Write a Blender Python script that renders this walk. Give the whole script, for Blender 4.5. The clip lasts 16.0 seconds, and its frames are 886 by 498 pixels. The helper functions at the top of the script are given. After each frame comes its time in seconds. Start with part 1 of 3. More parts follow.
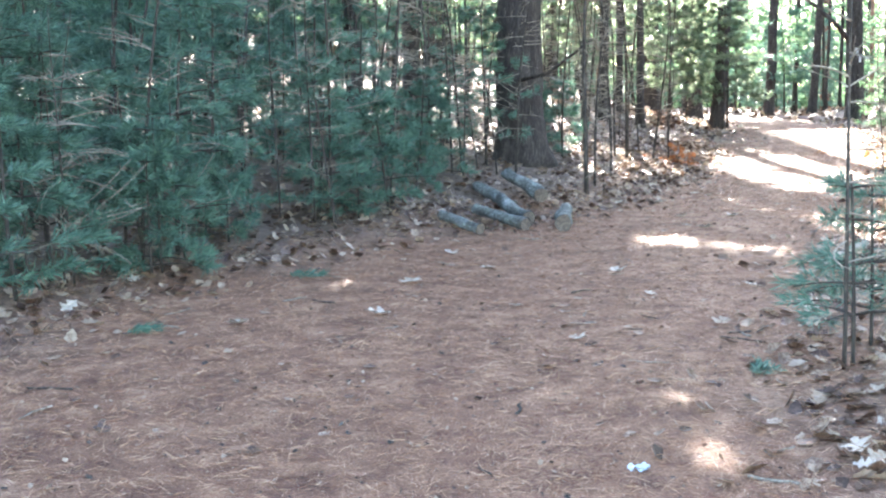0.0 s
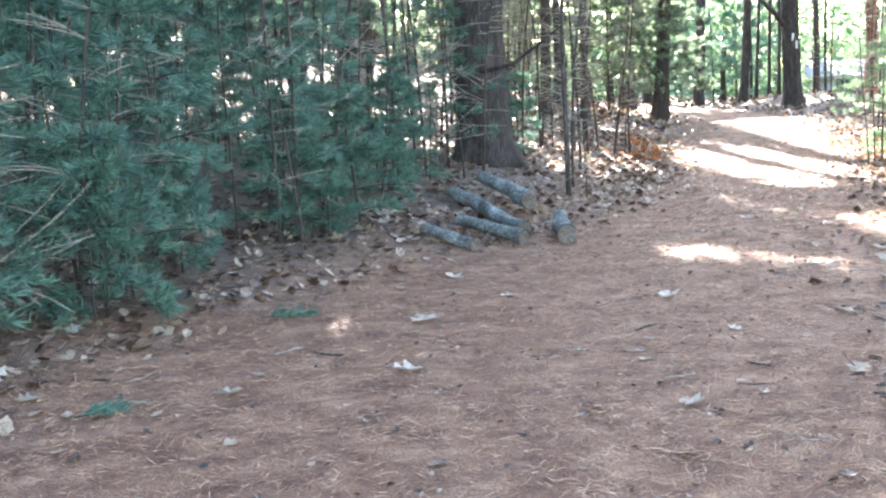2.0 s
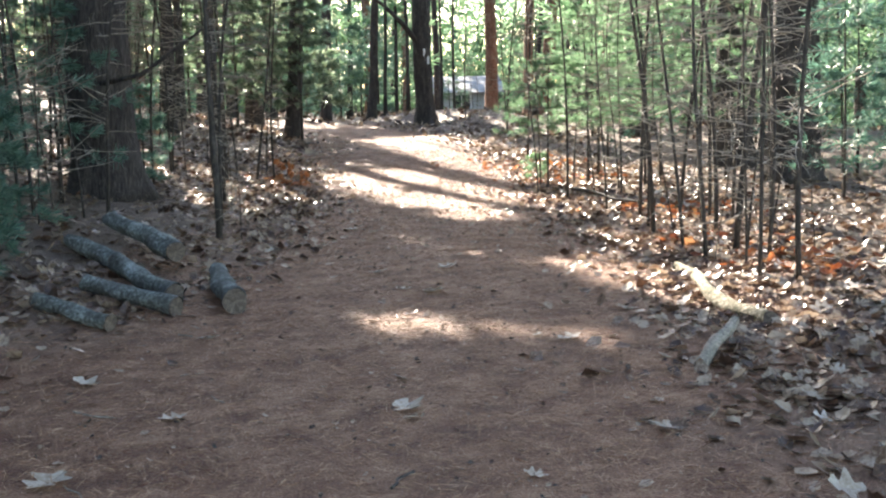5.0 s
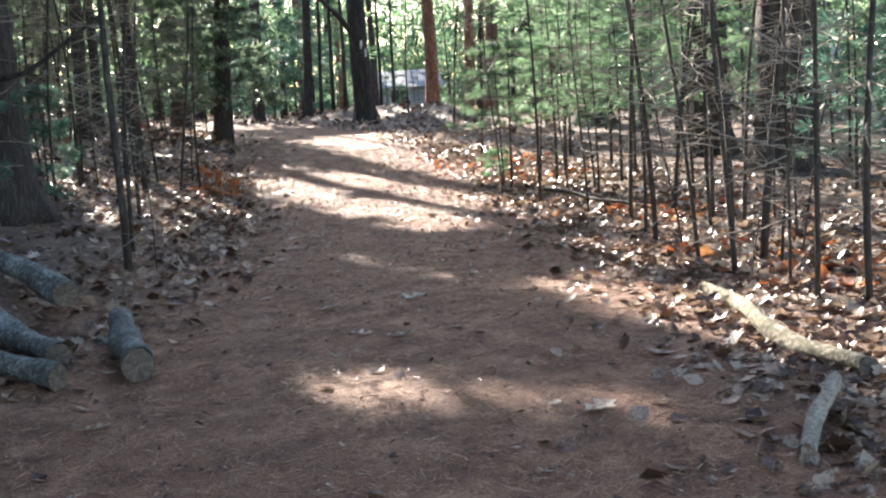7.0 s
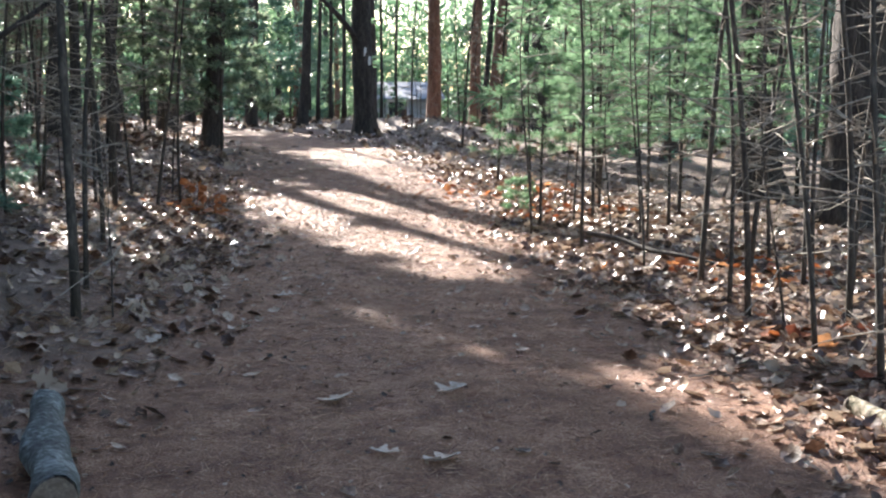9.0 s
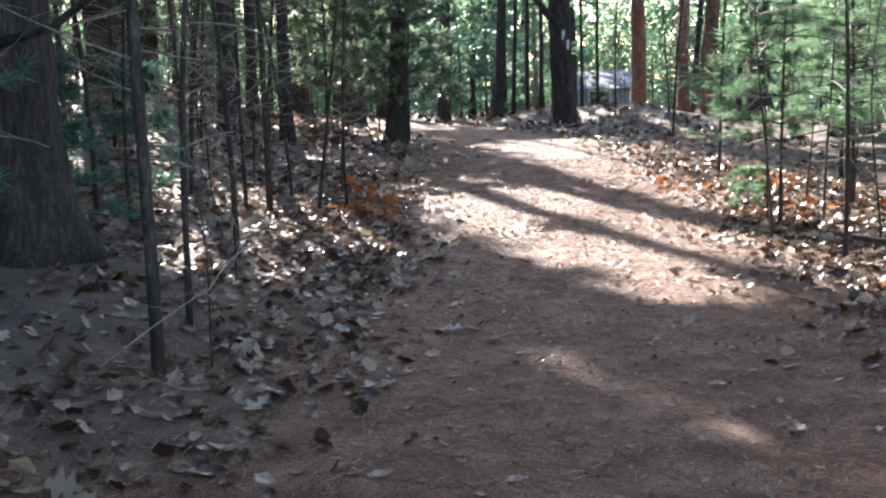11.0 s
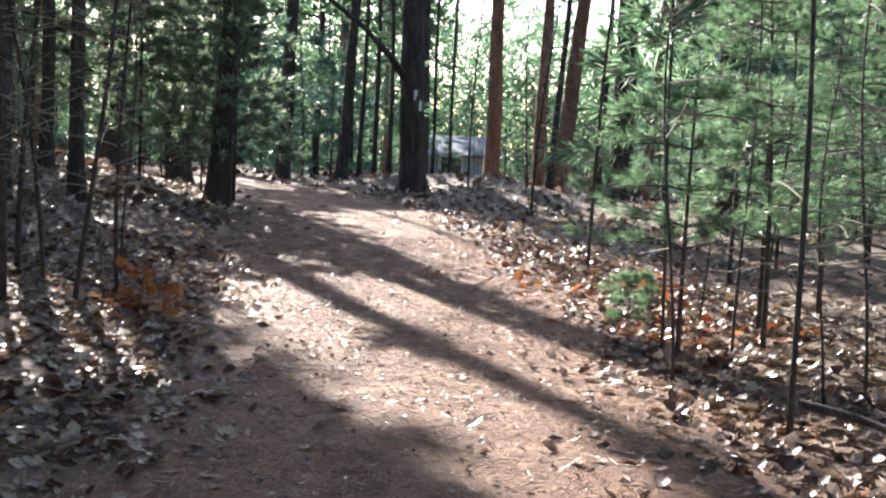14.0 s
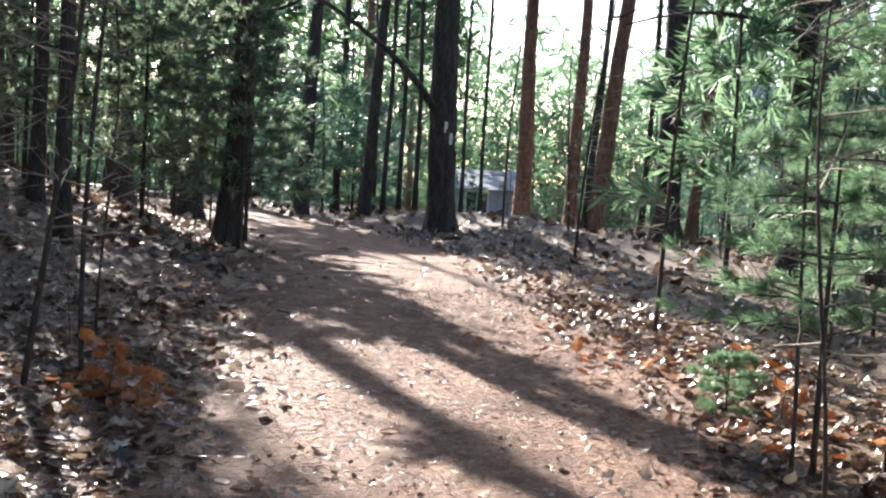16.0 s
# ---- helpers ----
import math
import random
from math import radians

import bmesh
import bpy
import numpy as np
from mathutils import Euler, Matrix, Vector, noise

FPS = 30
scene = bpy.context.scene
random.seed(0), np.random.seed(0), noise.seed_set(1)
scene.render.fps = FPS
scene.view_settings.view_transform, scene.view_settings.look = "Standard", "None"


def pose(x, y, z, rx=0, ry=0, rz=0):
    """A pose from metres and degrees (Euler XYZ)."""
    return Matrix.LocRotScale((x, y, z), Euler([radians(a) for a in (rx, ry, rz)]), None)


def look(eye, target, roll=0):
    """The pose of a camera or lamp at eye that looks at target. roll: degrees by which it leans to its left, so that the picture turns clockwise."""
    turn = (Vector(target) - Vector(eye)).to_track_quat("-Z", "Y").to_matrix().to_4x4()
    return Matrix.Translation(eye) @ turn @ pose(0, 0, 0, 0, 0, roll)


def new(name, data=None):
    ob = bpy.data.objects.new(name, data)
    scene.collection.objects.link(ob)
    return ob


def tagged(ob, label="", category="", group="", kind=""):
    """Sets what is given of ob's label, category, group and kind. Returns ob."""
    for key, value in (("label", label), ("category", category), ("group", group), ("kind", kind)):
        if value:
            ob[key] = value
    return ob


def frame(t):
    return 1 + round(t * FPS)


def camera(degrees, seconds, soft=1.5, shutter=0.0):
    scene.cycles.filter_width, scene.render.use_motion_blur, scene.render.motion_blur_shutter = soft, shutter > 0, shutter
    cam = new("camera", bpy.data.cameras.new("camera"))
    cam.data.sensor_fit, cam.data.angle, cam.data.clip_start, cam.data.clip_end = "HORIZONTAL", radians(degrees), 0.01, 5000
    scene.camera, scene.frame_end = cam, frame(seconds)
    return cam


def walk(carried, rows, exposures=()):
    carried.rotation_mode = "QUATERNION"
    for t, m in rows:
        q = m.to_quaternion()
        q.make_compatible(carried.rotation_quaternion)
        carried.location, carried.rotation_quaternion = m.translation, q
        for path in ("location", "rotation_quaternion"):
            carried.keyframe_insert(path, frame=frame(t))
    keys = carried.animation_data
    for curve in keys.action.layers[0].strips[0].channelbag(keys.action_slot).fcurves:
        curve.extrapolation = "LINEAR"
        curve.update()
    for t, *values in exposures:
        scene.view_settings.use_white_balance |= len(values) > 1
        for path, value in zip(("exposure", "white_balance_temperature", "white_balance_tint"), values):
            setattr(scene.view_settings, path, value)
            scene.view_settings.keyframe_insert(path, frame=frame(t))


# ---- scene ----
cam = camera(40.0, 16.0, soft=2.2)
PATH = [
    (0, (0.503, -2.139, 1.592), (0.494, -0.156, 1.329), -0.9),
    (0.5, (0.283, -1.68, 1.543), (0.245, 0.299, 1.253), 0.9),
    (1, (0.117, -1.187, 1.576), (0.023, 0.784, 1.247), 1.6),
    (1.5, (-0.13, -0.715, 1.623), (-0.153, 1.263, 1.325), -2.0),
    (2, (-0.269, -0.157, 1.574), (-0.121, 1.818, 1.301), -2.1),
    (2.5, (-0.358, 0.345, 1.581), (-0.153, 2.313, 1.295), -0.7),
    (3, (-0.509, 0.801, 1.602), (-0.131, 2.753, 1.389), -1.2),
    (3.5, (-0.488, 1.283, 1.566), (0.062, 3.191, 1.322), -0.9),
    (4, (-0.4, 1.731, 1.623), (0.297, 3.589, 1.374), 0.0),
    (6.5, (0.338, 4.178, 1.563), (1.147, 5.985, 1.275), -2.4),
    (7, (0.541, 4.715, 1.537), (1.389, 6.505, 1.256), -3.0),
    (7.5, (0.777, 5.163, 1.561), (1.64, 6.944, 1.273), -0.7),
    (8, (0.842, 5.674, 1.621), (1.724, 7.449, 1.351), 0.4),
    (10.5, (1.948, 8.582, 1.39), (2.732, 10.408, 1.161), 2.1),
    (11, (2.133, 9.038, 1.37), (2.697, 10.938, 1.106), -1.5),
    (11.5, (2.286, 9.359, 1.419), (2.78, 11.28, 1.162), -4.0),
    (12, (2.581, 9.778, 1.462), (3.115, 11.679, 1.145), 1.8),
    (12.5, (2.74, 10.164, 1.437), (3.372, 12.042, 1.168), 1.1),
    (13, (2.864, 10.636, 1.452), (3.61, 12.482, 1.262), 1.3),
    (13.5, (3.094, 11.158, 1.489), (3.917, 12.972, 1.309), 1.2),
    (14, (3.274, 11.678, 1.45), (4.079, 13.501, 1.281), 2.5),
    (14.5, (3.386, 12.179, 1.495), (4.204, 13.999, 1.36), 2.6),
    (15, (3.649, 12.746, 1.493), (4.452, 14.574, 1.376), 1.8),
    (15.5, (3.811, 13.225, 1.461), (4.6, 15.059, 1.334), 4.2),
    (16, (3.911, 13.7, 1.524), (4.686, 15.54, 1.406), 3.3),
]
EXPOSURE = [(0, 4.0, 6500, 12), (1.5, 4.15, 6550, 12), (2.3, 3.85, 6600, 12), (3.5, 3.15, 6800, 11), (4.2, 2.9, 6900, 11), (8, 2.25, 6450, 13), (12, 2.1, 6150, 13), (13, 1.9, 6250, 13), (16, 1.85, 6350, 13)]
walk(cam, [(t, look(e, g, r)) for t, e, g, r in PATH], EXPOSURE)

# ---- light ----
SUN_EL, SUN_AZ = 27.0, 1.6          # degrees; azimuth from +y towards +x
world = bpy.data.worlds.new("sky")
scene.world = world
world.use_nodes = True
wn = world.node_tree
sky = wn.nodes.new("ShaderNodeTexSky")
sky.sky_type, sky.sun_disc = "NISHITA", False
sky.sun_elevation, sky.sun_rotation = radians(SUN_EL), radians(SUN_AZ)
wn.links.new(sky.outputs[0], wn.nodes["Background"].inputs[0])
wn.nodes["Background"].inputs[1].default_value = 0.115
sun = new("sun", bpy.data.lights.new("sun", "SUN"))
sun.data.energy, sun.data.angle, sun.data.color = 5.0, radians(0.55), (1.0, 0.93, 0.82)
to_sun = Vector((math.sin(radians(SUN_AZ)) * math.cos(radians(SUN_EL)), math.cos(radians(SUN_AZ)) * math.cos(radians(SUN_EL)), math.sin(radians(SUN_EL))))
sun.matrix_world = look((0, 0, 40), Vector((0, 0, 40)) - to_sun)

# ---- materials ----


def material(name, colors, scale=4.0, rough=0.85, bump=0.3, stretch=(1, 1, 1), detail=8.0, fine=60.0, leafy=0.0, island=False, bump_distance=0.02, attr=None, gloss=0.5):
    """Noise-mixed colours at two scales with relief; leafy: how much light passes through."""
    m = bpy.data.materials.new(name)
    m.use_nodes = True
    nt = m.node_tree
    n, l = nt.nodes, nt.links
    bsdf = n["Principled BSDF"]
    bsdf.inputs["Roughness"].default_value = rough
    bsdf.inputs["Specular IOR Level"].default_value = gloss
    co = n.new("ShaderNodeTexCoord")
    mp = n.new("ShaderNodeMapping")
    mp.inputs["Scale"].default_value = stretch
    l.new(co.outputs["Object"], mp.inputs[0])
    big = n.new("ShaderNodeTexNoise")
    big.inputs["Scale"].default_value, big.inputs["Detail"].default_value, big.inputs["Roughness"].default_value = scale, detail, 0.65
    l.new(mp.outputs[0], big.inputs["Vector"])
    small = n.new("ShaderNodeTexNoise")
    small.inputs["Scale"].default_value, small.inputs["Detail"].default_value = fine, 4.0
    l.new(mp.outputs[0], small.inputs["Vector"])
    mix = n.new("ShaderNodeMath")
    mix.operation = "MULTIPLY_ADD"
    mix.inputs[1].default_value = 0.45
    l.new(small.outputs[0], mix.inputs[0])
    half = n.new("ShaderNodeMath")
    half.operation = "MULTIPLY"
    half.inputs[1].default_value = 0.55
    l.new(big.outputs[0], half.inputs[0])
    l.new(half.outputs[0], mix.inputs[2])
    fac = mix.outputs[0]
    if island or leafy:
        geo = n.new("ShaderNodeNewGeometry")
        rnd = n.new("ShaderNodeMapRange")
        rnd.inputs["To Min"].default_value, rnd.inputs["To Max"].default_value = -0.22, 0.22
        l.new(geo.outputs["Random Per Island"], rnd.inputs["Value"])
        add = n.new("ShaderNodeMath")
        add.operation = "ADD"
        l.new(fac, add.inputs[0])
        l.new(rnd.outputs[0], add.inputs[1])
        fac = add.outputs[0]
    ramp = n.new("ShaderNodeValToRGB")
    while len(ramp.color_ramp.elements) < len(colors):
        ramp.color_ramp.elements.new(0.5)
    for i, c in enumerate(colors):
        e = ramp.color_ramp.elements[i]
        e.position = 0.35 + 0.3 * i / max(1, len(colors) - 1)
        e.color = (*c, 1)
    l.new(fac, ramp.inputs[0])
    color = ramp.outputs[0]
    if attr:
        at = n.new("ShaderNodeAttribute")
        at.attribute_name = "litter"
        ramp2 = n.new("ShaderNodeValToRGB")
        for i, c in enumerate(attr):
            e = ramp2.color_ramp.elements[i]
            e.position, e.color = 0.35 + 0.3 * i, (*c, 1)
        l.new(fac, ramp2.inputs[0])
        both = n.new("ShaderNodeMix")
        both.data_type = "RGBA"
        l.new(at.outputs["Fac"], both.inputs[0])
        l.new(color, both.inputs[6])
        l.new(ramp2.outputs[0], both.inputs[7])
        color = both.outputs[2]
    l.new(color, bsdf.inputs["Base Color"])
    if bump:
        b = n.new("ShaderNodeBump")
        b.inputs["Strength"].default_value, b.inputs["Distance"].default_value = bump, bump_distance
        l.new(mix.outputs[0], b.inputs["Height"])
        l.new(b.outputs[0], bsdf.inputs["Normal"])
    if leafy:
        tr = n.new("ShaderNodeBsdfTranslucent")
        l.new(color, tr.inputs[0])
        ms = n.new("ShaderNodeMixShader")
        ms.inputs[0].default_value = leafy
        l.new(bsdf.outputs[0], ms.inputs[1])
        l.new(tr.outputs[0], ms.inputs[2])
        l.new(ms.outputs[0], n["Material Output"].inputs[0])
    return m


M_GROUND = material("needle_duff", [(0.07, 0.030, 0.019), (0.235, 0.117, 0.071), (0.49, 0.30, 0.19)], 3.2, 0.7, 1.0, fine=80, bump_distance=0.08, gloss=0.36,
                    attr=[(0.07, 0.045, 0.035), (0.30, 0.22, 0.17)])
M_NEEDLE_LITTER = material("fallen_needles", [(0.15, 0.064, 0.04), (0.31, 0.15, 0.085), (0.52, 0.33, 0.21)], 3, 0.38, 0, island=True, gloss=0.5)
M_OAK = material("dry_oak_leaf", [(0.055, 0.028, 0.018), (0.15, 0.088, 0.056), (0.42, 0.32, 0.235)], 9, 0.3, 0.2, leafy=0.22)
M_PALE_LEAF = material("pale_oak_leaf", [(0.27, 0.195, 0.13), (0.42, 0.34, 0.26), (0.55, 0.475, 0.40)], 14, 0.42, 0.2, leafy=0.2)
M_ORANGE = material("russet_leaf", [(0.20, 0.055, 0.022), (0.36, 0.12, 0.04), (0.45, 0.22, 0.10)], 9, 0.6, 0.2, leafy=0.35)
M_BARK = material("pine_bark", [(0.014, 0.012, 0.011), (0.050, 0.041, 0.037), (0.11, 0.092, 0.083)], 9, 0.95, 1.0, (1, 1, 0.22), fine=45, bump_distance=0.05)
M_BARK_RED = material("red_pine_bark", [(0.07, 0.035, 0.025), (0.20, 0.105, 0.07), (0.33, 0.20, 0.15)], 8, 0.95, 1.0, (1, 1, 0.3), fine=40, bump_distance=0.04)
M_STEM = material("sapling_bark", [(0.015, 0.013, 0.011), (0.05, 0.041, 0.034), (0.125, 0.105, 0.085)], 12, 0.9, 0.5, (1, 1, 0.3), bump_distance=0.01)
M_TWIG = material("dead_twig", [(0.12, 0.10, 0.078), (0.25, 0.215, 0.17), (0.40, 0.35, 0.29)], 15, 0.85, 0.3, bump_distance=0.005)
# one kind of needle twice: darker tone for shade, brighter tone for sun
M_PINE = material("shaded_pine_needles", [(0.055, 0.125, 0.095), (0.10, 0.20, 0.145), (0.16, 0.28, 0.20)], 2.5, 0.45, 0, leafy=0.35)
M_PINE_SUN = material("sunlit_pine_needles", [(0.085, 0.165, 0.085), (0.15, 0.27, 0.145), (0.26, 0.38, 0.23)], 2.5, 0.35, 0, leafy=0.65)
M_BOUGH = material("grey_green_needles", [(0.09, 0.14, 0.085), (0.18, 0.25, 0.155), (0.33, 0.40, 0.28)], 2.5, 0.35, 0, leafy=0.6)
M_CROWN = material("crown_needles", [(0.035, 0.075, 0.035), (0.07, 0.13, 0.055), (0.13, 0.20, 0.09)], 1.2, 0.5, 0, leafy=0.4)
M_LOG = material("lichened_log_bark", [(0.03, 0.030, 0.028), (0.11, 0.115, 0.105), (0.34, 0.38, 0.36)], 4, 0.95, 1.0, fine=40, bump_distance=0.03)
M_CUT = material("sawn_log_end", [(0.05, 0.038, 0.03), (0.12, 0.092, 0.072), (0.22, 0.18, 0.14)], 20, 0.9, 0.3, bump_distance=0.005)
M_ROT = material("weathered_log", [(0.045, 0.05, 0.026), (0.19, 0.165, 0.11), (0.50, 0.44, 0.35)], 9, 0.95, 0.9, (1, 1, 1), fine=35, bump_distance=0.03)
M_BLAZE = material("white_trail_paint", [(0.62, 0.63, 0.62), (0.80, 0.80, 0.78)], 20, 0.7, 0.3)
M_SIDING = material("grey_siding", [(0.40, 0.42, 0.45), (0.50, 0.52, 0.55)], 3, 0.8, 0.2)
M_TRIM = material("white_trim", [(0.72, 0.73, 0.74), (0.82, 0.82, 0.82)], 8, 0.6, 0.1)
M_ROOF = material("dark_shingle", [(0.17, 0.18, 0.20), (0.25, 0.26, 0.28)], 6, 0.95, 0.5)
M_PANE = bpy.data.materials.new("window_glass")
M_PANE.use_nodes = True
M_PANE.node_tree.nodes["Principled BSDF"].inputs["Base Color"].default_value = (0.03, 0.04, 0.05, 1)
M_PANE.node_tree.nodes["Principled BSDF"].inputs["Roughness"].default_value = 0.05

# ---- plan ----
TRAIL = [(0.3, -14.0), (-0.25, 3.0), (0.3, 6.0), (1.2, 8.0), (3.0, 11.0), (4.75, 14.5), (6.2, 18.5), (7.5, 22.0), (8.2, 25.0), (9.5, 30.0), (10.7, 36.0), (10.6, 44.0), (8.5, 52.0), (4.0, 62.0), (-6.0, 78.0), (-40.0, 130.0)]
HALF = [2.6, 2.5, 2.5, 2.5, 2.0, 1.65, 1.7, 2.05, 2.0, 1.85, 1.6, 1.4, 1.3, 1.2, 1.2, 1.2]


def side(x, y):
    """Signed metres from the trail's middle (right positive) and its half width, for arrays."""
    ty = np.array([p[1] for p in TRAIL])
    tx = np.array([p[0] for p in TRAIL])
    cx = np.interp(y, ty, tx)
    slope = np.interp(y, ty, np.gradient(tx, ty))
    return (x - cx) / np.sqrt(1 + slope ** 2), np.interp(y, ty, HALF)


def smooth(a, b, v):
    k = np.clip((v - a) / (b - a), 0, 1)
    return k * k * (3 - 2 * k)


def ground(x, y):
    x, y = np.asarray(x, float), np.asarray(y, float)
    d, h = side(x, y)
    out = np.abs(d) - h
    bank = smooth(0, 5, -d - h) * 0.5 * smooth(7, 14, y) + 1.2 * smooth(4, 26, -d - h) * smooth(4, 12, y) + 1.9 * smooth(1, 12, -d - h) * smooth(11, 24, y) + 0.10 * smooth(0, 1.5, -d - h) * smooth(2, 9, y)
    far = 0.32 * smooth(20, 31, y) - 1.3 * smooth(6, 22, d - h) * smooth(22, 36, y)
    rough = 0.035 * np.sin(x * 1.7 + 0.6 * y) * np.sin(y * 1.3 - 0.4 * x) + 0.018 * np.sin(x * 4.3 + 1.0) * np.sin(y * 3.9)
    ridge = 0.4 * np.exp(-((d - h - 2.6 + 0.4 * np.sin(y)) / 1.1) ** 2) * smooth(29, 33, y) * (1 - smooth(38, 46, y))
    return bank + far + ridge + rough * (0.35 + 0.65 * smooth(-0.3, 0.8, out)) + 0.06 * smooth(-0.3, 0.5, out) * smooth(0, 3, y)


def gz(x, y):
    return float(ground(x, y))


# ---- mesh helpers ----
rng = np.random.default_rng(7)


def mesh(name, verts, faces, mat, smooth_faces=False):
    me = bpy.data.meshes.new(name)
    me.from_pydata(np.asarray(verts, float).tolist(), [], faces if isinstance(faces, list) else np.asarray(faces).tolist())
    mats = mat if isinstance(mat, (list, tuple)) else [mat]
    for m in mats:
        me.materials.append(m)
    if smooth_faces:
        me.polygons.foreach_set("use_smooth", [True] * len(me.polygons))
    me.update()
    return me


def part(name, me, parent, label=""):
    ob = new(name, me)
    ob.parent = parent
    if label:
        ob["label"] = label
    return ob


def thing(name, label, category, group="", at=None):
    ob = new(name)
    ob.empty_display_size = 0.2
    if at is not None:
        ob.matrix_world = at
    return tagged(ob, label, category, group)


def join(pieces):
    verts, faces, base = [], [], 0
    for v, f in pieces:
        verts.append(np.asarray(v, float))
        faces.extend([tuple(i + base for i in q) for q in f])
        base += len(v)
    return np.vstack(verts), faces


def tube(points, radii, sides=8, bumps=0.0, ridges=0, seed=0.0, flare=0.0):
    """A closed tapering tube along points; ridges and bumps roughen it like bark."""
    p = np.asarray(points, float)
    r = np.asarray(radii, float)
    t = np.gradient(p, axis=0)
    t /= np.linalg.norm(t, axis=1)[:, None]
    ref = np.array([1.0, 0, 0]) if abs(t[0][0]) < 0.8 else np.array([0, 1.0, 0])
    u = np.cross(t, ref)
    u /= np.linalg.norm(u, axis=1)[:, None]
    w = np.cross(t, u)
    a = np.linspace(0, 2 * np.pi, sides, endpoint=False)
    rr = np.repeat(r[:, None], sides, 1)
    along = np.concatenate([[0], np.cumsum(np.linalg.norm(np.diff(p, axis=0), axis=1))])
    if ridges:
        z = along[:, None]
        rr = rr * (1 + 0.045 * np.sin(ridges * a[None] + 1.3 * np.sin(z * 2.3 + seed) + 2.0 * np.sin(a[None] * 2 + z * 0.9 + seed))
                   + 0.03 * np.sin(z * 21 + 5 * np.sin(a[None] * 3 + seed) + seed))
    if bumps:
        rr = rr * (1 + bumps * np.sin(a[None] * 2 + along[:, None] * 5 + seed) + 0.6 * bumps * np.sin(a[None] * 3 - along[:, None] * 11 + 2 * seed))
    if flare:
        rr = rr * (1 + flare * np.exp(-along[:, None] / 0.28) * (1 + 0.45 * np.sin(a[None] * 5 + seed)))
    v = p[:, None] + rr[..., None] * (np.cos(a)[None, :, None] * u[:, None] + np.sin(a)[None, :, None] * w[:, None])
    n = len(p)
    f = [(i * sides + j, i * sides + (j + 1) % sides, (i + 1) * sides + (j + 1) % sides, (i + 1) * sides + j) for i in range(n - 1) for j in range(sides)]
    f += [tuple(reversed(range(sides))), tuple(range((n - 1) * sides, n * sides))]
    return v.reshape(-1, 3), f


def blades(centres, ways, count, length, width, spread, droop=0.0):
    """Needle blades: from each centre, count thin quads fanned about its way."""
    c = np.repeat(centres, count, 0)
    d = np.repeat(ways, count, 0) + rng.normal(0, spread, (len(centres) * count, 3))
    d[:, 2] -= droop
    d /= np.linalg.norm(d, axis=1)[:, None]
    s = np.cross(d, rng.normal(0, 1, d.shape))
    s /= np.linalg.norm(s, axis=1)[:, None]
    ln = length * rng.uniform(0.7, 1.2, (len(d), 1))
    s = s * width * 0.5
    tip = c + d * ln
    mid = c + d * ln * 0.5
    v = np.stack([c, mid + s, tip, mid - s], 1).reshape(-1, 3)
    f = np.arange(len(v)).reshape(-1, 4)
    return v, f


def merged(parts_):
    vs, fs, b = [], [], 0
    for v, f in parts_:
        vs.append(v)
        fs.append(np.asarray(f) + b)
        b += len(v)
    return np.vstack(vs), np.vstack(fs)


# ---- ground ----
def build_ground():
    def axis(lo, hi, step, far):
        near = np.arange(lo, hi + step, step)
        grow = [0.5, 1, 2, 4, 7, 11, 17, 26, 40, 70, 120, 220, 400, 800]
        return np.concatenate([[lo - g for g in reversed(grow)], near, [hi + g for g in grow]])
    xs, ys = axis(-7, 16, 0.12, 0), axis(-4, 42, 0.14, 0)
    X, Y = np.meshgrid(xs, ys)
    Z = ground(X, Y)
    v = np.stack([X, Y, Z], -1).reshape(-1, 3)
    nx, ny = len(xs), len(ys)
    i = np.arange(nx * ny).reshape(ny, nx)
    f = np.stack([i[:-1, :-1], i[:-1, 1:], i[1:, 1:], i[1:, :-1]], -1).reshape(-1, 4)
    me = mesh("ground", v, f, M_GROUND, True)
    d, h = side(v[:, 0], v[:, 1])
    wob = 0.25 * np.sin(v[:, 0] * 2.1 + v[:, 1] * 1.1) + 0.15 * np.sin(v[:, 1] * 3.7)
    me.attributes.new("litter", "FLOAT", "POINT").data.foreach_set("value", smooth(-0.7, 1.1, np.abs(d) - h + wob))
    tagged(new("ground", me), "woodland ground of reddish pine needles and dry leaves", "ground", kind="structure")


build_ground()

# ---- trees ----
# Chosen ground sun patches, as ends and half width; unseen crowns open for them.
LIT = [(2.8, 10.6, 3.2, 9.5, 0.40), (4.25, 15.0, 4.6, 12.6, -0.05), (4.8, 12.4, 5.3, 10.2, 0.42), (-0.5, 13.2, -0.33, 7.5, -0.12), (1.03, 4.9, 1.06, 2.6, -0.12), (1.47, 5.3, 1.8, 2.6, -0.1), (2.45, 4.6, 2.6, 3.7, 0.0)]
# long streaks across the trail, between the shadows of single trunks
LIT += [(6.12, 25.0, 5.92, 16.0, 0.32), (7.4, 27.0, 7.15, 17.2, 0.26), (9.35, 29.0, 9.0, 17.4, 0.62), (10.8, 30.0, 10.6, 21.5, 0.45), (12.4, 48.0, 12.2, 40.0, 0.8), (6.2, 36.0, 5.9, 26.0, 1.6)]
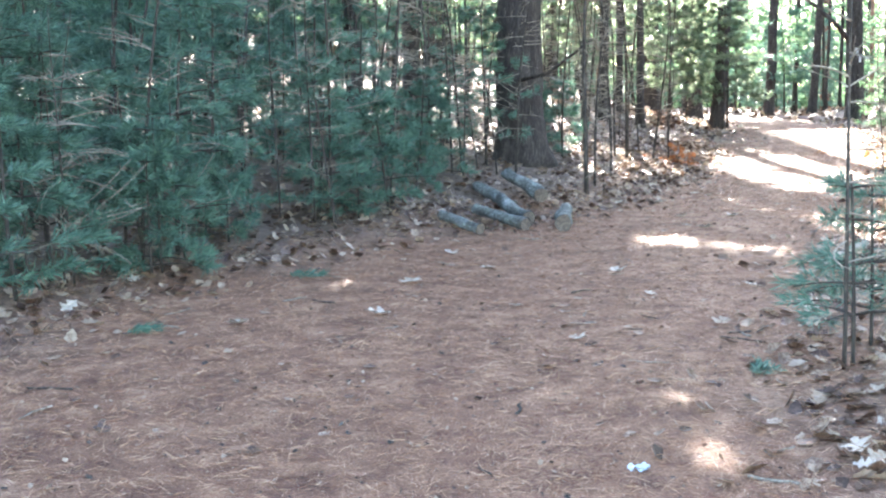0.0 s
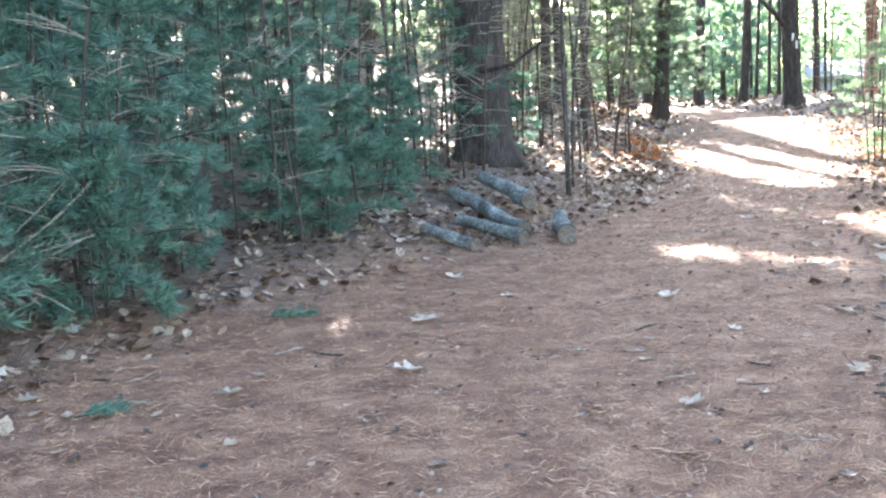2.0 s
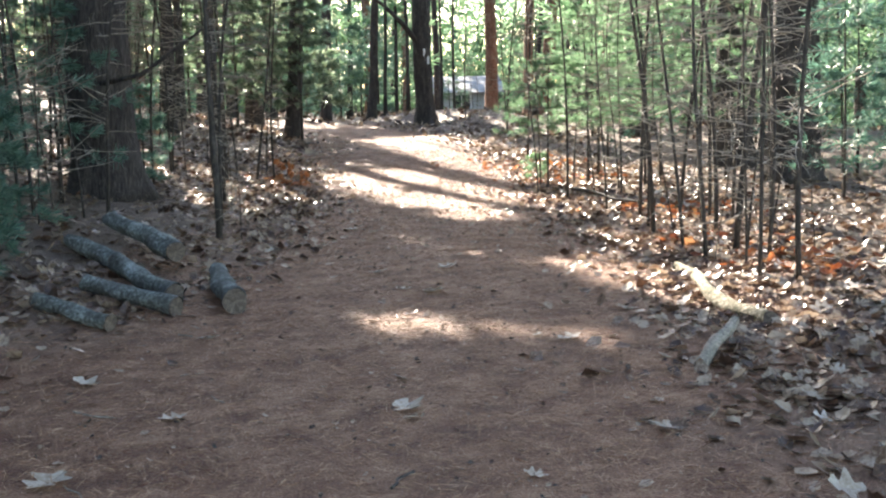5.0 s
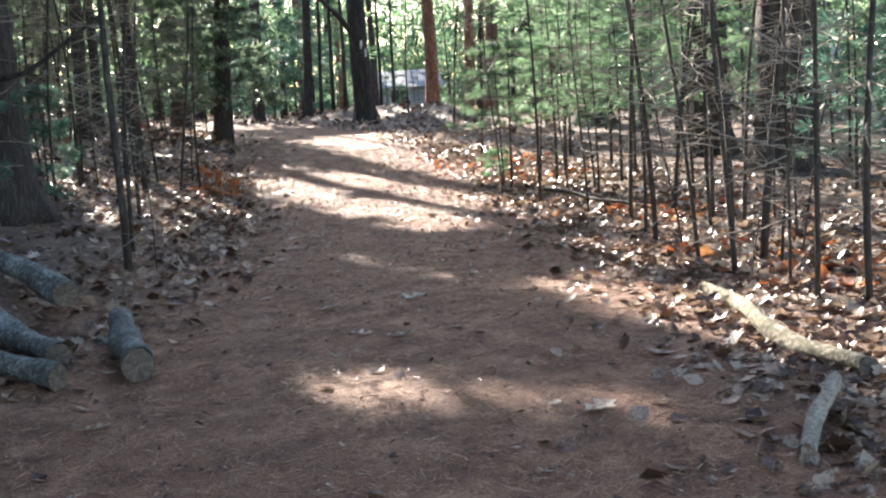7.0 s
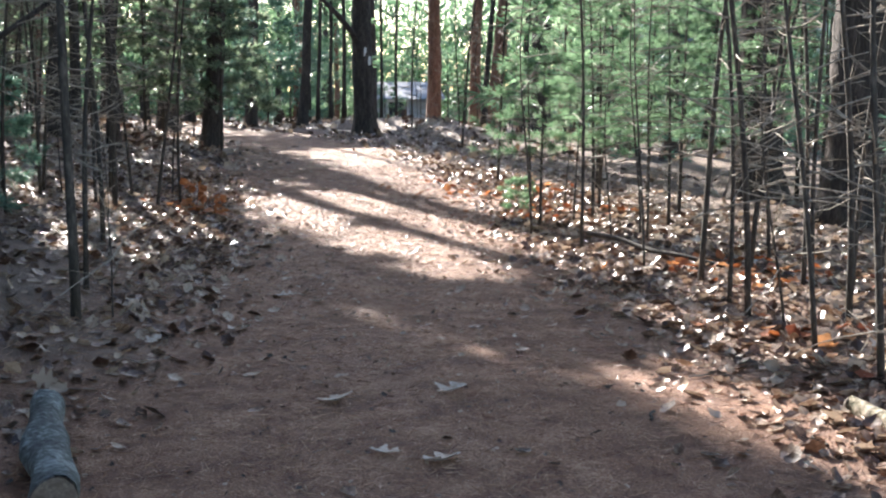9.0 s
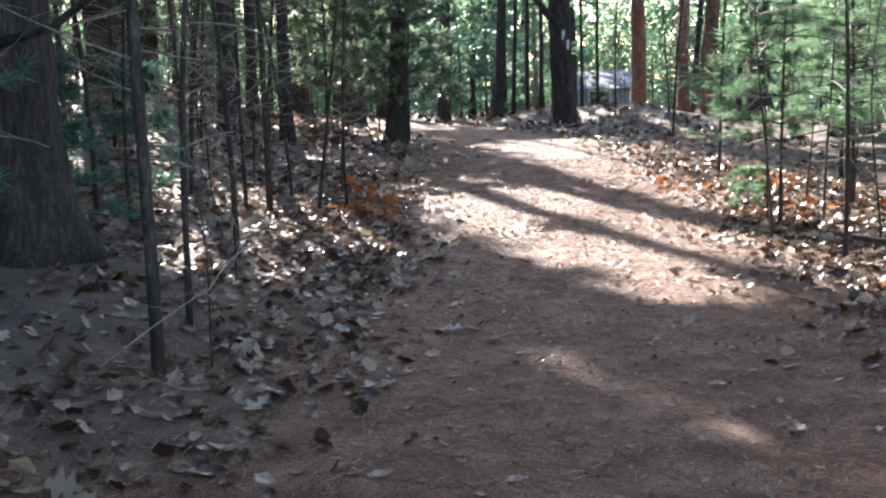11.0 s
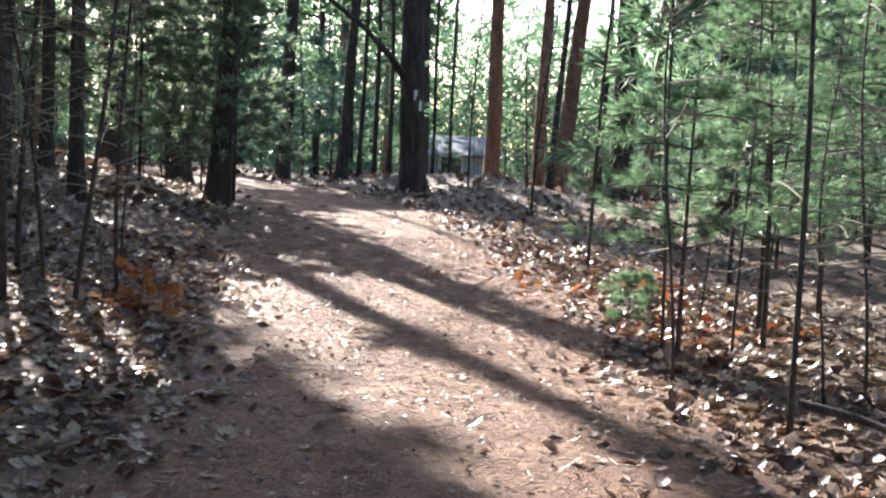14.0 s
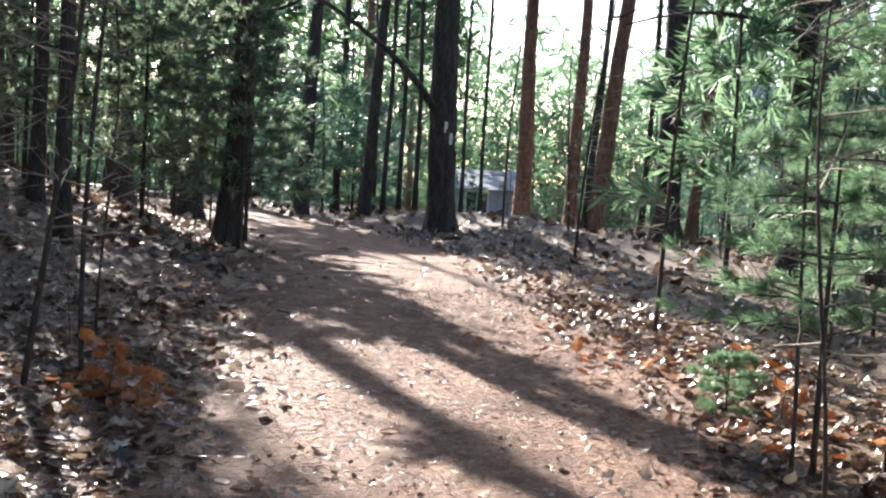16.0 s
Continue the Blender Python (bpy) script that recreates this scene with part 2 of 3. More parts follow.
# the banks and the young growth beside the trail
LIT += [(5.0, 9.6, 4.6, 8.6, 0.3), (6.5, 13.8, 6.1, 6.0, 0.45), (7.8, 16.2, 7.4, 4.0, 0.7), (9.6, 21.5, 9.3, 8.0, 1.1), (8.4, 18.5, 8.1, 11.0, 0.5), (12.0, 21.0, 12.0, 10.0, 1.2), (14.2, 30.0, 14.0, 11.0, 1.3), (17.0, 32.0, 16.6, 16.0, 1.4),
        (3.0, 17.8, 3.05, 16.8, 0.4), (2.8, 30.0, 2.7, 18.5, 0.8), (4.3, 29.0, 4.1, 19.2, 0.6), (0.9, 31.0, 0.8, 17.5, 1.1), (-2.2, 30.0, -2.4, 18.0, 1.5), (-5.5, 32.0, -5.5, 19.0, 1.8)]
FALL = np.array([-to_sun.x / to_sun.z, -to_sun.y / to_sun.z])


def shaded(p):
    """Which points throw their shadow outside the chosen sun patches."""
    g = p[:, :2] + FALL[None] * p[:, 2:3]
    keep = np.ones(len(p), bool)
    wave = 0.16 * np.sin(g[:, 0] * 5.1 + 1.7 * np.sin(g[:, 1] * 2.3)) + 0.12 * np.sin(g[:, 1] * 3.7 + g[:, 0])
    for x0, y0, x1, y1, w in LIT:
        a, b = np.array([x0, y0]), np.array([x1, y1])
        k = np.clip(((g - a) @ (b - a)) / ((b - a) @ (b - a)), 0, 1)
        keep &= np.linalg.norm(g - a - k[:, None] * (b - a), axis=1) > w + 0.38 + (wave if w > 0.1 else 0)
    return keep


def crown_mesh(x, y, z, low, high, radius, clumps, fit_light=True):
    """Needle sprays of an uneven, layered crown, cut away over LIT; local to the tree's foot."""
    h = low + (high - low) * rng.beta(1.3, 1.5, clumps)
    k = (h - low) / (high - low)
    lobes = rng.uniform(0, 6.28, 3)
    a = rng.uniform(0, 2 * np.pi, clumps)
    edge = radius * (1.05 - 0.75 * k) * (0.75 + 0.25 * np.sin(a * 3 + lobes[0] + h * 1.5) + 0.15 * np.sin(a * 7 + lobes[1] - h))
    r = edge * np.sqrt(rng.uniform(0.03, 1, clumps))
    c = np.stack([r * np.cos(a), r * np.sin(a), h + rng.normal(0, 0.15, clumps)], 1)
    if fit_light:
        c = c[shaded(c + np.array([x, y, z]))]
    out = np.stack([np.cos(np.arctan2(c[:, 1], c[:, 0])), np.sin(np.arctan2(c[:, 1], c[:, 0])), np.full(len(c), 0.25)], 1)
    v, f = blades(c, out, 6, 0.55, 0.16, 0.75)
    return mesh("crown", v, f, M_CROWN)


def tall_tree(x, y, radius, height, lean=(0.0, 0.0), mat=None, label="", crown=(7.0, 15.0, 2.4), limbs=6, name="pine_tree", clumps=420, category="tree", detail=26):
    z = gz(x, y) - 0.05
    mat = mat or M_BARK
    t = thing(name, label, category, "tall forest trees", pose(x, y, z))
    hs = np.concatenate([np.arange(0, 6, 0.16), np.arange(6, height, 0.8), [height]]) if detail > 14 else np.concatenate([np.arange(0, 6, 0.7), np.arange(6, height, 2.0), [height]])
    ph = rng.uniform(0, 6.28)
    pts = np.stack([lean[0] * hs + 0.04 * np.sin(hs * 0.7 + ph) * smooth(0, 3, hs), lean[1] * hs + 0.03 * np.sin(hs * 0.5 + ph), hs], 1)
    rad = radius * (1 - 0.75 * (hs / height) ** 1.1)
    v, f = tube(pts, rad, detail, ridges=11 if detail > 14 else 0, bumps=0.03, seed=ph, flare=0.45)
    part("trunk", mesh("trunk", v, f, mat, True), t)
    for i in range(limbs):
        h = rng.uniform(max(2.8, crown[0] - 4), crown[1] - 1)
        a = rng.uniform(0, 6.28)
        n = rng.uniform(1.2, 2.2) if h > crown[0] - 1 else rng.uniform(0.5, 1.3)
        s = np.linspace(0, 1, 6)
        b = np.array([np.interp(h, hs, pts[:, 0]), np.interp(h, hs, pts[:, 1]), h])
        q = b + np.stack([np.cos(a) * s * n, np.sin(a) * s * n, 0.35 * n * s ** 2 - 0.1 * n * s], 1)
        vv, ff = tube(q, 0.035 * (1 - 0.8 * s) + 0.006, 6)
        part("limb", mesh("limb", vv, ff, mat, True), t)
    if clumps:
        part("crown", crown_mesh(x, y, z, *crown, clumps), t, "green needled crown")
    return t


def limb_on(t, points, r0, r1, mat=None):
    s = np.linspace(0, 1, len(points))
    v, f = tube(points, r0 + (r1 - r0) * s, 8, bumps=0.08)
    return part("limb", mesh("limb", v, f, mat or M_BARK, True), t)


WOODS = []
big = tall_tree(1.68, 17.3, 0.37, 17, label="thick dark pine trunk beside the log pile", crown=(6.5, 15.5, 4.0), clumps=1700)
limb_on(big, [(-0.1, -0.3, 1.35), (0.35, -0.7, 1.45), (0.75, -0.9, 1.75), (1.0, -1.1, 1.95)], 0.035, 0.012)
tree_l = tall_tree(7.93, 31.5, 0.185, 16, (0.055, -0.055), label="slim dark trunk at the edge of the trail", crown=(3.4, 15, 1.7), clumps=900)
tree_m = tall_tree(13.3, 36.2, 0.275, 18, (-0.035, 0), label="dark oak trunk with a white painted trail blaze", name="blazed_tree", crown=(8.5, 16, 3.0), clumps=700)
limb_on(tree_m, [(-0.18, -0.1, 2.35), (-0.7, -0.2, 2.95), (-1.3, -0.2, 3.5), (-2.0, -0.1, 4.0), (-2.7, 0.1, 4.45)], 0.085, 0.03)
pine_o = tall_tree(15.2, 27.5, 0.34, 17, (0.0, 0.0), label="thick dark pine trunk rising behind a young pine", crown=(7, 15.5, 2.2), clumps=500)
tree_n = tall_tree(18.2, 35.6, 0.28, 16, (-0.012, 0), label="straight dark trunk beyond the young pine", crown=(7, 15, 2.4), clumps=500)
tall_tree(12.6, 20.2, 0.33, 17, (0.0, 0.0), label="massive dark pine trunk behind bare saplings", crown=(7.5, 16, 2.2), clumps=500, limbs=12)
pine_r = tall_tree(11.5, 17.2, 0.36, 17, (0.0, 0.0), label="massive dark pine trunk behind bare saplings", crown=(7.5, 16, 3.0), clumps=800, limbs=16)
RED, DARK = "reddish pine trunk on the slope past the trail", "slender dark trunk past the trail's bend"
for x, y, r, lx, red in ((20.8, 47.7, 0.27, 0.0, 1), (21.7, 46.2, 0.21, 0.02, 1), (20.1, 42.5, 0.10, 0.07, 0), (20.8, 43.2, 0.26, 0.11, 1), (18.2, 36.6, 0.068, 0.03, 0), (19.1, 36.0, 0.12, 0.08, 1),
                         (16.7, 27.7, 0.15, 0.0, 0), (12.5, 43.5, 0.19, 0.04, 0), (13.9, 45.1, 0.10, 0.02, 0), (13.7, 42.1, 0.15, 0.06, 0), (14.1, 41.9, 0.06, 0.02, 0), (15.2, 43.7, 0.065, 0.0, 0),
                         (14.5, 40.7, 0.06, -0.01, 0), (15.5, 39.2, 0.045, 0.0, 0), (16.3, 42.1, 0.05, 0.0, 0)):
    tall_tree(x, y, r, 16, (lx, 0), M_BARK_RED if red else M_BARK, RED if red else DARK, (8.0, 15, 2.0), 4, clumps=260 if r > 0.1 else 120, detail=16 if r > 0.1 else 10)
    WOODS.append((x, y))
# several trees added for their crowns' shade; the one at (9.9, 10.6) stands unseen
for x, y, r, k in ((2.7, 30.1, 0.34, 3.6), (0.3, 33.5, 0.38, 3.5), (3.6, 34.5, 0.20, 3.2), (12.0, 49.0, 0.18, 2.2), (5.0, 39.0, 0.15, 1.6),
                   (13.3, 16.2, 0.24, 2.0), (-3.2, 19.5, 0.24, 3.6), (-6.5, 24.0, 0.28, 3.2), (12.6, 12.0, 0.22, 3.0), (3.0, 39.5, 0.24, 3.2), (-0.2, 23.5, 0.17, 3.6), (4.3, 27.6, 0.12, 3.4), (-0.9, 17.0, 0.14, 3.4),
                   (-2.6, 28.5, 0.2, 3.4), (5.2, 31.2, 0.10, 2.8), (9.9, 10.6, 0.10, 2.6), (-4.6, 14.0, 0.16, 3.2)):
    tall_tree(x, y, r, rng.uniform(15, 18), (rng.uniform(-0.012, 0.012), 0), None, "dark straight trunk standing in the woods", (5.5, 15.5, k), 5, clumps=int(130 * k ** 2) + 100)

for z, a, n in ((4.1, 3.3, 3.2), (4.5, 3.05, 3.6), (3.5, 2.9, 2.6), (4.8, 0.3, 2.0), (4.2, 5.2, 2.2)):
    q = np.linspace(0, 1, 7)
    limb_on(pine_o, np.stack([np.cos(a) * (0.2 + q * n), np.sin(a) * (0.2 + q * n), z + 0.25 * np.sin(q * 3) - 0.1 * q], 1), 0.045, 0.012)

# trunks added out of sight behind the boughs to cast the trail's shadow bands
for x, y, r, low, reach, clumps in ((7.25, 38.2, 0.26, 9.0, 1.2, 120), (8.75, 38.6, 0.25, 9.0, 1.2, 120), (10.8, 50.5, 0.14, 7.0, 2.6, 620)):
    tall_tree(x, y, r, 17, (0, 0), None, "hidden trunk added to cast a shadow on the trail", (low, 15, reach), 4, clumps=clumps)

# the woods around: more trunks, set clear of the trail
placed = WOODS + [(7.25, 38.2), (8.75, 38.6), (10.8, 50.5), (1.68, 17.3), (7.93, 31.5), (13.3, 36.2), (18.2, 35.6), (11.5, 17.2), (15.2, 27.5)]
count = 0
while count < 105:
    x, y = rng.uniform(-32, 48), rng.uniform(8, 84)
    d, h = side(x, y)
    if abs(d) < h + 1.6 or min((x - a) ** 2 + (y - b) ** 2 for a, b in placed) < 5.0:
        continue
    if y < 26 and -8 < x < 13 or (y < 50 and 0.28 < (x - 3.9) / (y - 13.7) < 0.78) or (abs(x - 0.42 * y - 3) < 0.16 * y and y > 48 and rng.random() < 0.5):
        continue
    placed.append((x, y))
    r = rng.uniform(0.07, 0.22)
    tall_tree(x, y, r, rng.uniform(11, 16), (rng.uniform(-0.03, 0.03), 0), M_BARK if rng.random() < 0.75 else M_BARK_RED, "straight forest trunk among the woods", (8.0, 14.5, 2.2) if y > 36 else (6.0, 13.5, 2.4), 3,
              clumps=190 if y > 36 else 420, detail=10)
    count += 1


# ---- unseen canopy added behind and above the walk's start to shade it ----
for x, y in ((-5, 3), (5.5, 1.5), (-4.5, -6), (6, -5), (-7, 10), (-9, 1), (9, 4), (10, -2), (0, -16), (-6, -13), (7, -12)):
    tall_tree(x, y, 0.2, 14, (0, 0), None, "straight forest trunk among the woods", (5.5, 13.5, 2.6), 3, clumps=420, detail=10)


# ---- young pines ----
def pine_meshes(height, low, whorls, arms, reach, tufts, needles, nlen, nwid, mat, seed):
    """Stem, branches one by one, and feathery needle sprays of a young white pine."""
    global rng
    keep = rng
    rng = np.random.default_rng(seed)
    s = np.linspace(0, 1, 9)
    bend = rng.uniform(-0.05, 0.05, 2)
    stem = np.stack([bend[0] * height * s ** 2, bend[1] * height * s ** 2, height * s], 1)
    sv, sf = tube(stem, 0.007 + 0.0065 * height * (1 - s) ** 0.9, 7)
    arms_, cs, ws = [], [], []
    for i in range(whorls):
        k = low + (1 - low) * (i + rng.uniform(0, 0.6)) / whorls
        z = height * k
        base = np.array([bend[0] * height * k ** 2, bend[1] * height * k ** 2, z])
        n = arms + rng.integers(-1, 2)
        a0 = rng.uniform(0, 6.28)
        for j in range(n):
            a = a0 + 6.28 * j / n + rng.uniform(-0.4, 0.4)
            ln = reach * (1.0 - 0.7 * ((k - low) / (1 - low + 1e-6)) ** 1.3) * rng.uniform(0.5, 1.15)
            q = np.linspace(0, 1, 5)
            way = np.array([np.cos(a), np.sin(a), 0])
            rise = rng.uniform(0.1, 0.4)
            pts = base + way * (q * ln)[:, None] + np.array([0, 0, 1])[None] * (rise * ln * q - 0.2 * ln * q ** 2)[:, None]
            arms_.append(tube(pts, 0.006 * (1 - 0.7 * q) + 0.002, 4))
            sideways = np.cross(way, [0, 0, 1])
            for spray in range(4):
                u0 = rng.uniform(0.3, 0.95)
                c0 = base + way * u0 * ln + np.array([0, 0, 1]) * (rise * ln * u0 - 0.2 * ln * u0 ** 2)
                w0 = way + sideways * rng.normal(0, 0.75) + np.array([0, 0, rng.uniform(0.05, 0.5)])
                w0 /= np.linalg.norm(w0)
                m = max(3, tufts // 4)
                t_ = 0.38 * min(1.0, ln) * rng.beta(1.8, 0.9, m)
                cs.append(c0 + w0 * t_[:, None] + rng.normal(0, 0.012, (m, 3)))
                ws.append(np.repeat(w0[None], m, 0))
    v, f = blades(np.vstack(cs), np.vstack(ws), needles, nlen, nwid, 0.5, 0.06)
    rng = keep
    return mesh("stem", sv, sf, M_STEM, True), [mesh("branch", bv, bf, M_STEM, True) for bv, bf in arms_], mesh("foliage", v, f, mat)


def young_pine(meshes, label, at, group, near=False):
    t = thing("young_pine", label, "tree", group, at)
    part("stem", meshes[0], t)
    if near:
        for b in meshes[1]:
            part("branch", b, t)
    part("foliage", meshes[2], t)["kind"] = "stuff"
    return t


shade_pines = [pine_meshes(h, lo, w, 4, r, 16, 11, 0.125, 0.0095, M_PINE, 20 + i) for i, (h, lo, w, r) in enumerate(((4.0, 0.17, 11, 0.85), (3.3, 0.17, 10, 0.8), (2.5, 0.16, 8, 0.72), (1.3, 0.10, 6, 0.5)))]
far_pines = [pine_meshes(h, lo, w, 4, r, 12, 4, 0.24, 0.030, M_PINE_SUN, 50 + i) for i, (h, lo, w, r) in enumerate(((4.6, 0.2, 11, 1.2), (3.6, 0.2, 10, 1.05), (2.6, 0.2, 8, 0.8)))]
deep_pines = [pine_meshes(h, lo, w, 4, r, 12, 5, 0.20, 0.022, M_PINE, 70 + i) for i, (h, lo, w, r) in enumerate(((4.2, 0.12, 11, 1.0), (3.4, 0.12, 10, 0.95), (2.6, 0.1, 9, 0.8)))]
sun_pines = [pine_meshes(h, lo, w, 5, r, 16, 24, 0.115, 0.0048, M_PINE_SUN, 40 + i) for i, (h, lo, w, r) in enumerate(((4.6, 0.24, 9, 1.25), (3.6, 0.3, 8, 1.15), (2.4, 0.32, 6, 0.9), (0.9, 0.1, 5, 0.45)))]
airy_pines = [pine_meshes(1.15, 0.2, 5, 4, 0.5, 10, 8, 0.11, 0.007, M_PINE, 90 + i) for i in range(2)]
high_pines = [pine_meshes(h, 0.36, 9, 5, 1.3, 14, 8, 0.14, 0.012, M_PINE, 95 + i) for i, h in enumerate((5.4, 4.8))]
THICKET_STEMS = []
THICKET = "dense young white pine with soft blue-green needles"
for row in range(6):
    for k in range(12 if row < 4 else 9):
        y = 6.6 + 12.0 * (k + rng.uniform(0, 0.8)) / (12 if row < 4 else 9)
        edge = np.interp(y, [5, 8, 11, 14, 19], [-2.9, -1.9, -0.3, 0.7, 1.0])
        x = edge - 0.2 - 1.15 * row - rng.uniform(0, 1.1)
        m = (shade_pines[rng.integers(2, 4)] if rng.random() < (0.65 if row == 0 else 0.3) else shade_pines[rng.integers(0, 3)]) if row < 2 else deep_pines[rng.integers(0, 3)]
        if (x - 1.68) ** 2 + (y - 17.3) ** 2 > 0.7 and abs(x + 0.32) > 0.3:
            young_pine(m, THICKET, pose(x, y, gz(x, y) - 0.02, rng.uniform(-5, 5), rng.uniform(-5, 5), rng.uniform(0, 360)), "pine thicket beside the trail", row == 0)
for x, y, i in ((-2.85, 5.8, 2), (-3.4, 4.8, 1), (-2.7, 7.0, 3), (-3.9, 6.4, 0), (-3.2, 7.6, 1), (1.5, 20.4, 2), (2.7, 21.0, 3), (1.1, 16.5, 2), (1.9, 18.3, 3)):
    young_pine(shade_pines[i], THICKET, pose(x, y, gz(x, y) - 0.02, 0, 0, rng.uniform(0, 360)), "pine thicket beside the trail", True)
for k in range(34):
    y = rng.uniform(6.0, 16.0)
    x = np.interp(y, [5, 8, 11, 14, 19], [-2.9, -1.9, -0.3, 0.7, 1.0]) - 0.3 - rng.exponential(1.2)
    THICKET_STEMS.append((x, y))
for k in range(16):
    y = 5.4 + 8.6 * (k + rng.uniform(0, 0.9)) / 16
    x = np.interp(y, [5, 8, 11, 14, 19], [-2.9, -1.9, -0.3, 0.7, 1.0]) - 0.1 - rng.uniform(0, 0.9)
    young_pine(shade_pines[3 if k % 3 else 2], "small shaded young pine at the thicket's edge", pose(x, y, gz(x, y) - 0.02, rng.uniform(-8, 8), rng.uniform(-8, 8), rng.uniform(0, 360)) @ Matrix.Scale(rng.uniform(0.6, 1.1), 4), "pine thicket beside the trail", True)
for x, y, s in ((2.76, 4.55, 0.95), (3.0, 4.95, 0.85), (3.4, 4.2, 0.9)):
    young_pine(airy_pines[int(x * 10) % 2], "small young pine at the edge of the trail", pose(x, y, gz(x, y) - 0.02, 0, 0, 130 * x) @ Matrix.Scale(s, 4), "small pines by the trail", True)
for x, y, i in ((2.0, 24.2, 0), (0.9, 21.6, 1), (-0.8, 25.5, 0), (8.45, 32.5, 1)):
    young_pine(high_pines[i], "young pine with spreading grey-green boughs above a bare stem", pose(x, y, gz(x, y) - 0.02, 0, 0, 70 * x), "pines at the bend", True)
SUNNY = "young white pine with bright sunlit green needles"
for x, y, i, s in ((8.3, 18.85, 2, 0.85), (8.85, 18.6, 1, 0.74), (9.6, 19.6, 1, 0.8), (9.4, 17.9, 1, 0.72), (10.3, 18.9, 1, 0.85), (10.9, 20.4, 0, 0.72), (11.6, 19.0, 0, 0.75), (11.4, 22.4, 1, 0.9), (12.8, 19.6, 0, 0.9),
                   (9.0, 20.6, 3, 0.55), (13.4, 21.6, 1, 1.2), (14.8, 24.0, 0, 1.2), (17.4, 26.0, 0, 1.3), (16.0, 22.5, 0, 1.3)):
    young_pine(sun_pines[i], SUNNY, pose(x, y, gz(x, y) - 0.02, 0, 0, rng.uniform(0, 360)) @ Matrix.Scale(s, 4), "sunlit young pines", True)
for x, y, i, s in ((0.6, 24.6, 1, 1.0), (0.3, 27.0, 0, 1.0), (1.6, 31.8, 0, 1.2), (0.2, 30.0, 0, 1.2), (8.9, 46.0, 0, 1.2), (0.0, 28.0, 0, 1.2),
                   (-0.6, 37.0, 0, 1.5), (-1.5, 33.0, 0, 1.4)):
    young_pine(far_pines[i] if y > 34 else sun_pines[i], "young pine with grey-green needles over the trail's bend", pose(x, y, gz(x, y) - 0.02, 0, 0, rng.uniform(0, 360)) @ Matrix.Scale(s, 4), "pines at the bend")
bough_pines = [pine_meshes(h, 0.2, 10, 5, 1.5, 16, 9, 0.20, 0.028, M_BOUGH, 130 + i) for i, h in enumerate((5.2, 4.4))]
for x, y, i, s in ((5.2, 33.6, 0, 1.0), (6.2, 35.4, 0, 1.0), (6.9, 32.9, 1, 1.0), (7.7, 34.6, 1, 1.0), (8.2, 32.6, 1, 0.95), (7.9, 30.6, 1, 0.8), (4.4, 33.2, 1, 1.0), (2.2, 30.6, 0, 1.0), (4.2, 36.0, 0, 1.1)):
    young_pine(bough_pines[i], "pine with spreading grey-green boughs over bare stems", pose(x, y, gz(x, y) - 0.02, 0, 0, rng.uniform(0, 360)) @ Matrix.Scale(s, 4), "pines at the bend", True)
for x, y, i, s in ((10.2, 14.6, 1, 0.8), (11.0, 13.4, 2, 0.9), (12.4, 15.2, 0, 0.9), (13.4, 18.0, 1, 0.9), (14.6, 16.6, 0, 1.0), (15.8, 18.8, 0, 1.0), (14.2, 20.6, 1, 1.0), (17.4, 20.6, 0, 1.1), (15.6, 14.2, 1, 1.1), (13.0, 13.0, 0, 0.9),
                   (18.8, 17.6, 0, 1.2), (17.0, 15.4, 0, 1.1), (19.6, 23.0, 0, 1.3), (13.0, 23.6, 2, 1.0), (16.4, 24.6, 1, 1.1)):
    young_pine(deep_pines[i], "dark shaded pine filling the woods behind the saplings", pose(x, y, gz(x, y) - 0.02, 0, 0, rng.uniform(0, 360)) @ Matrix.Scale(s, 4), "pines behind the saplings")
n = 0
while n < 170:
    x, y = rng.uniform(-28, 50), rng.uniform(27, 74)
    d, h = side(x, y)
    if abs(d) < h + 1.3 or (0 < d < 5 and y < 44) or (d < 0 and y < 31) or (1.5 < x < 8 and y < 47):
        continue
    if 0.40 < (x - 3.9) / (y - 13.7) < 0.68 and rng.random() < (0.9 if y < 48 else 0.5):
        continue
    s = rng.uniform(0.7, 2.2)
    young_pine(far_pines[rng.integers(0, 3)], "sunlit young pine deeper in the woods", pose(x, y, gz(x, y) - 0.3, 0, 0, rng.uniform(0, 360)) @ Matrix.Scale(s, 4), "understorey pines")
    n += 1


for i in range(70):
    while True:
        x, y = rng.uniform(-18, 34), rng.uniform(38, 62)
        d, h = side(x, y)
        if abs(d) > h + 0.5 and not (1.5 < x < 8 and y < 47) and not 0.36 < (x - 3.9) / (y - 13.7) < 0.68:
            break
    m = deep_pines[rng.integers(0, 3)]
    young_pine(m, "dark shaded evergreen in the back of the woods", pose(x, y, gz(x, y) - 0.3, 0, 0, rng.uniform(0, 360)) @ Matrix.Scale(rng.uniform(0.5, 1.7), 4), "evergreens in the back")


def far_woods(name, label, mat, count, near, far, top, size):
    """Distant foliage that closes the view all round, thinner towards the top."""
    a = rng.uniform(-1.0, 1.25, count)
    r = rng.uniform(near, far, count)
    x, y = 6 + r * np.sin(a), 14 + r * np.cos(a)
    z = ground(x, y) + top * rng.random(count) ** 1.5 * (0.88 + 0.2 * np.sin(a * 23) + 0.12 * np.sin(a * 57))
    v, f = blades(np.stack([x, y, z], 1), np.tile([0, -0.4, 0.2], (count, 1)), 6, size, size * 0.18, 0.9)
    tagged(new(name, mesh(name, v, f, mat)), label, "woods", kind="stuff")


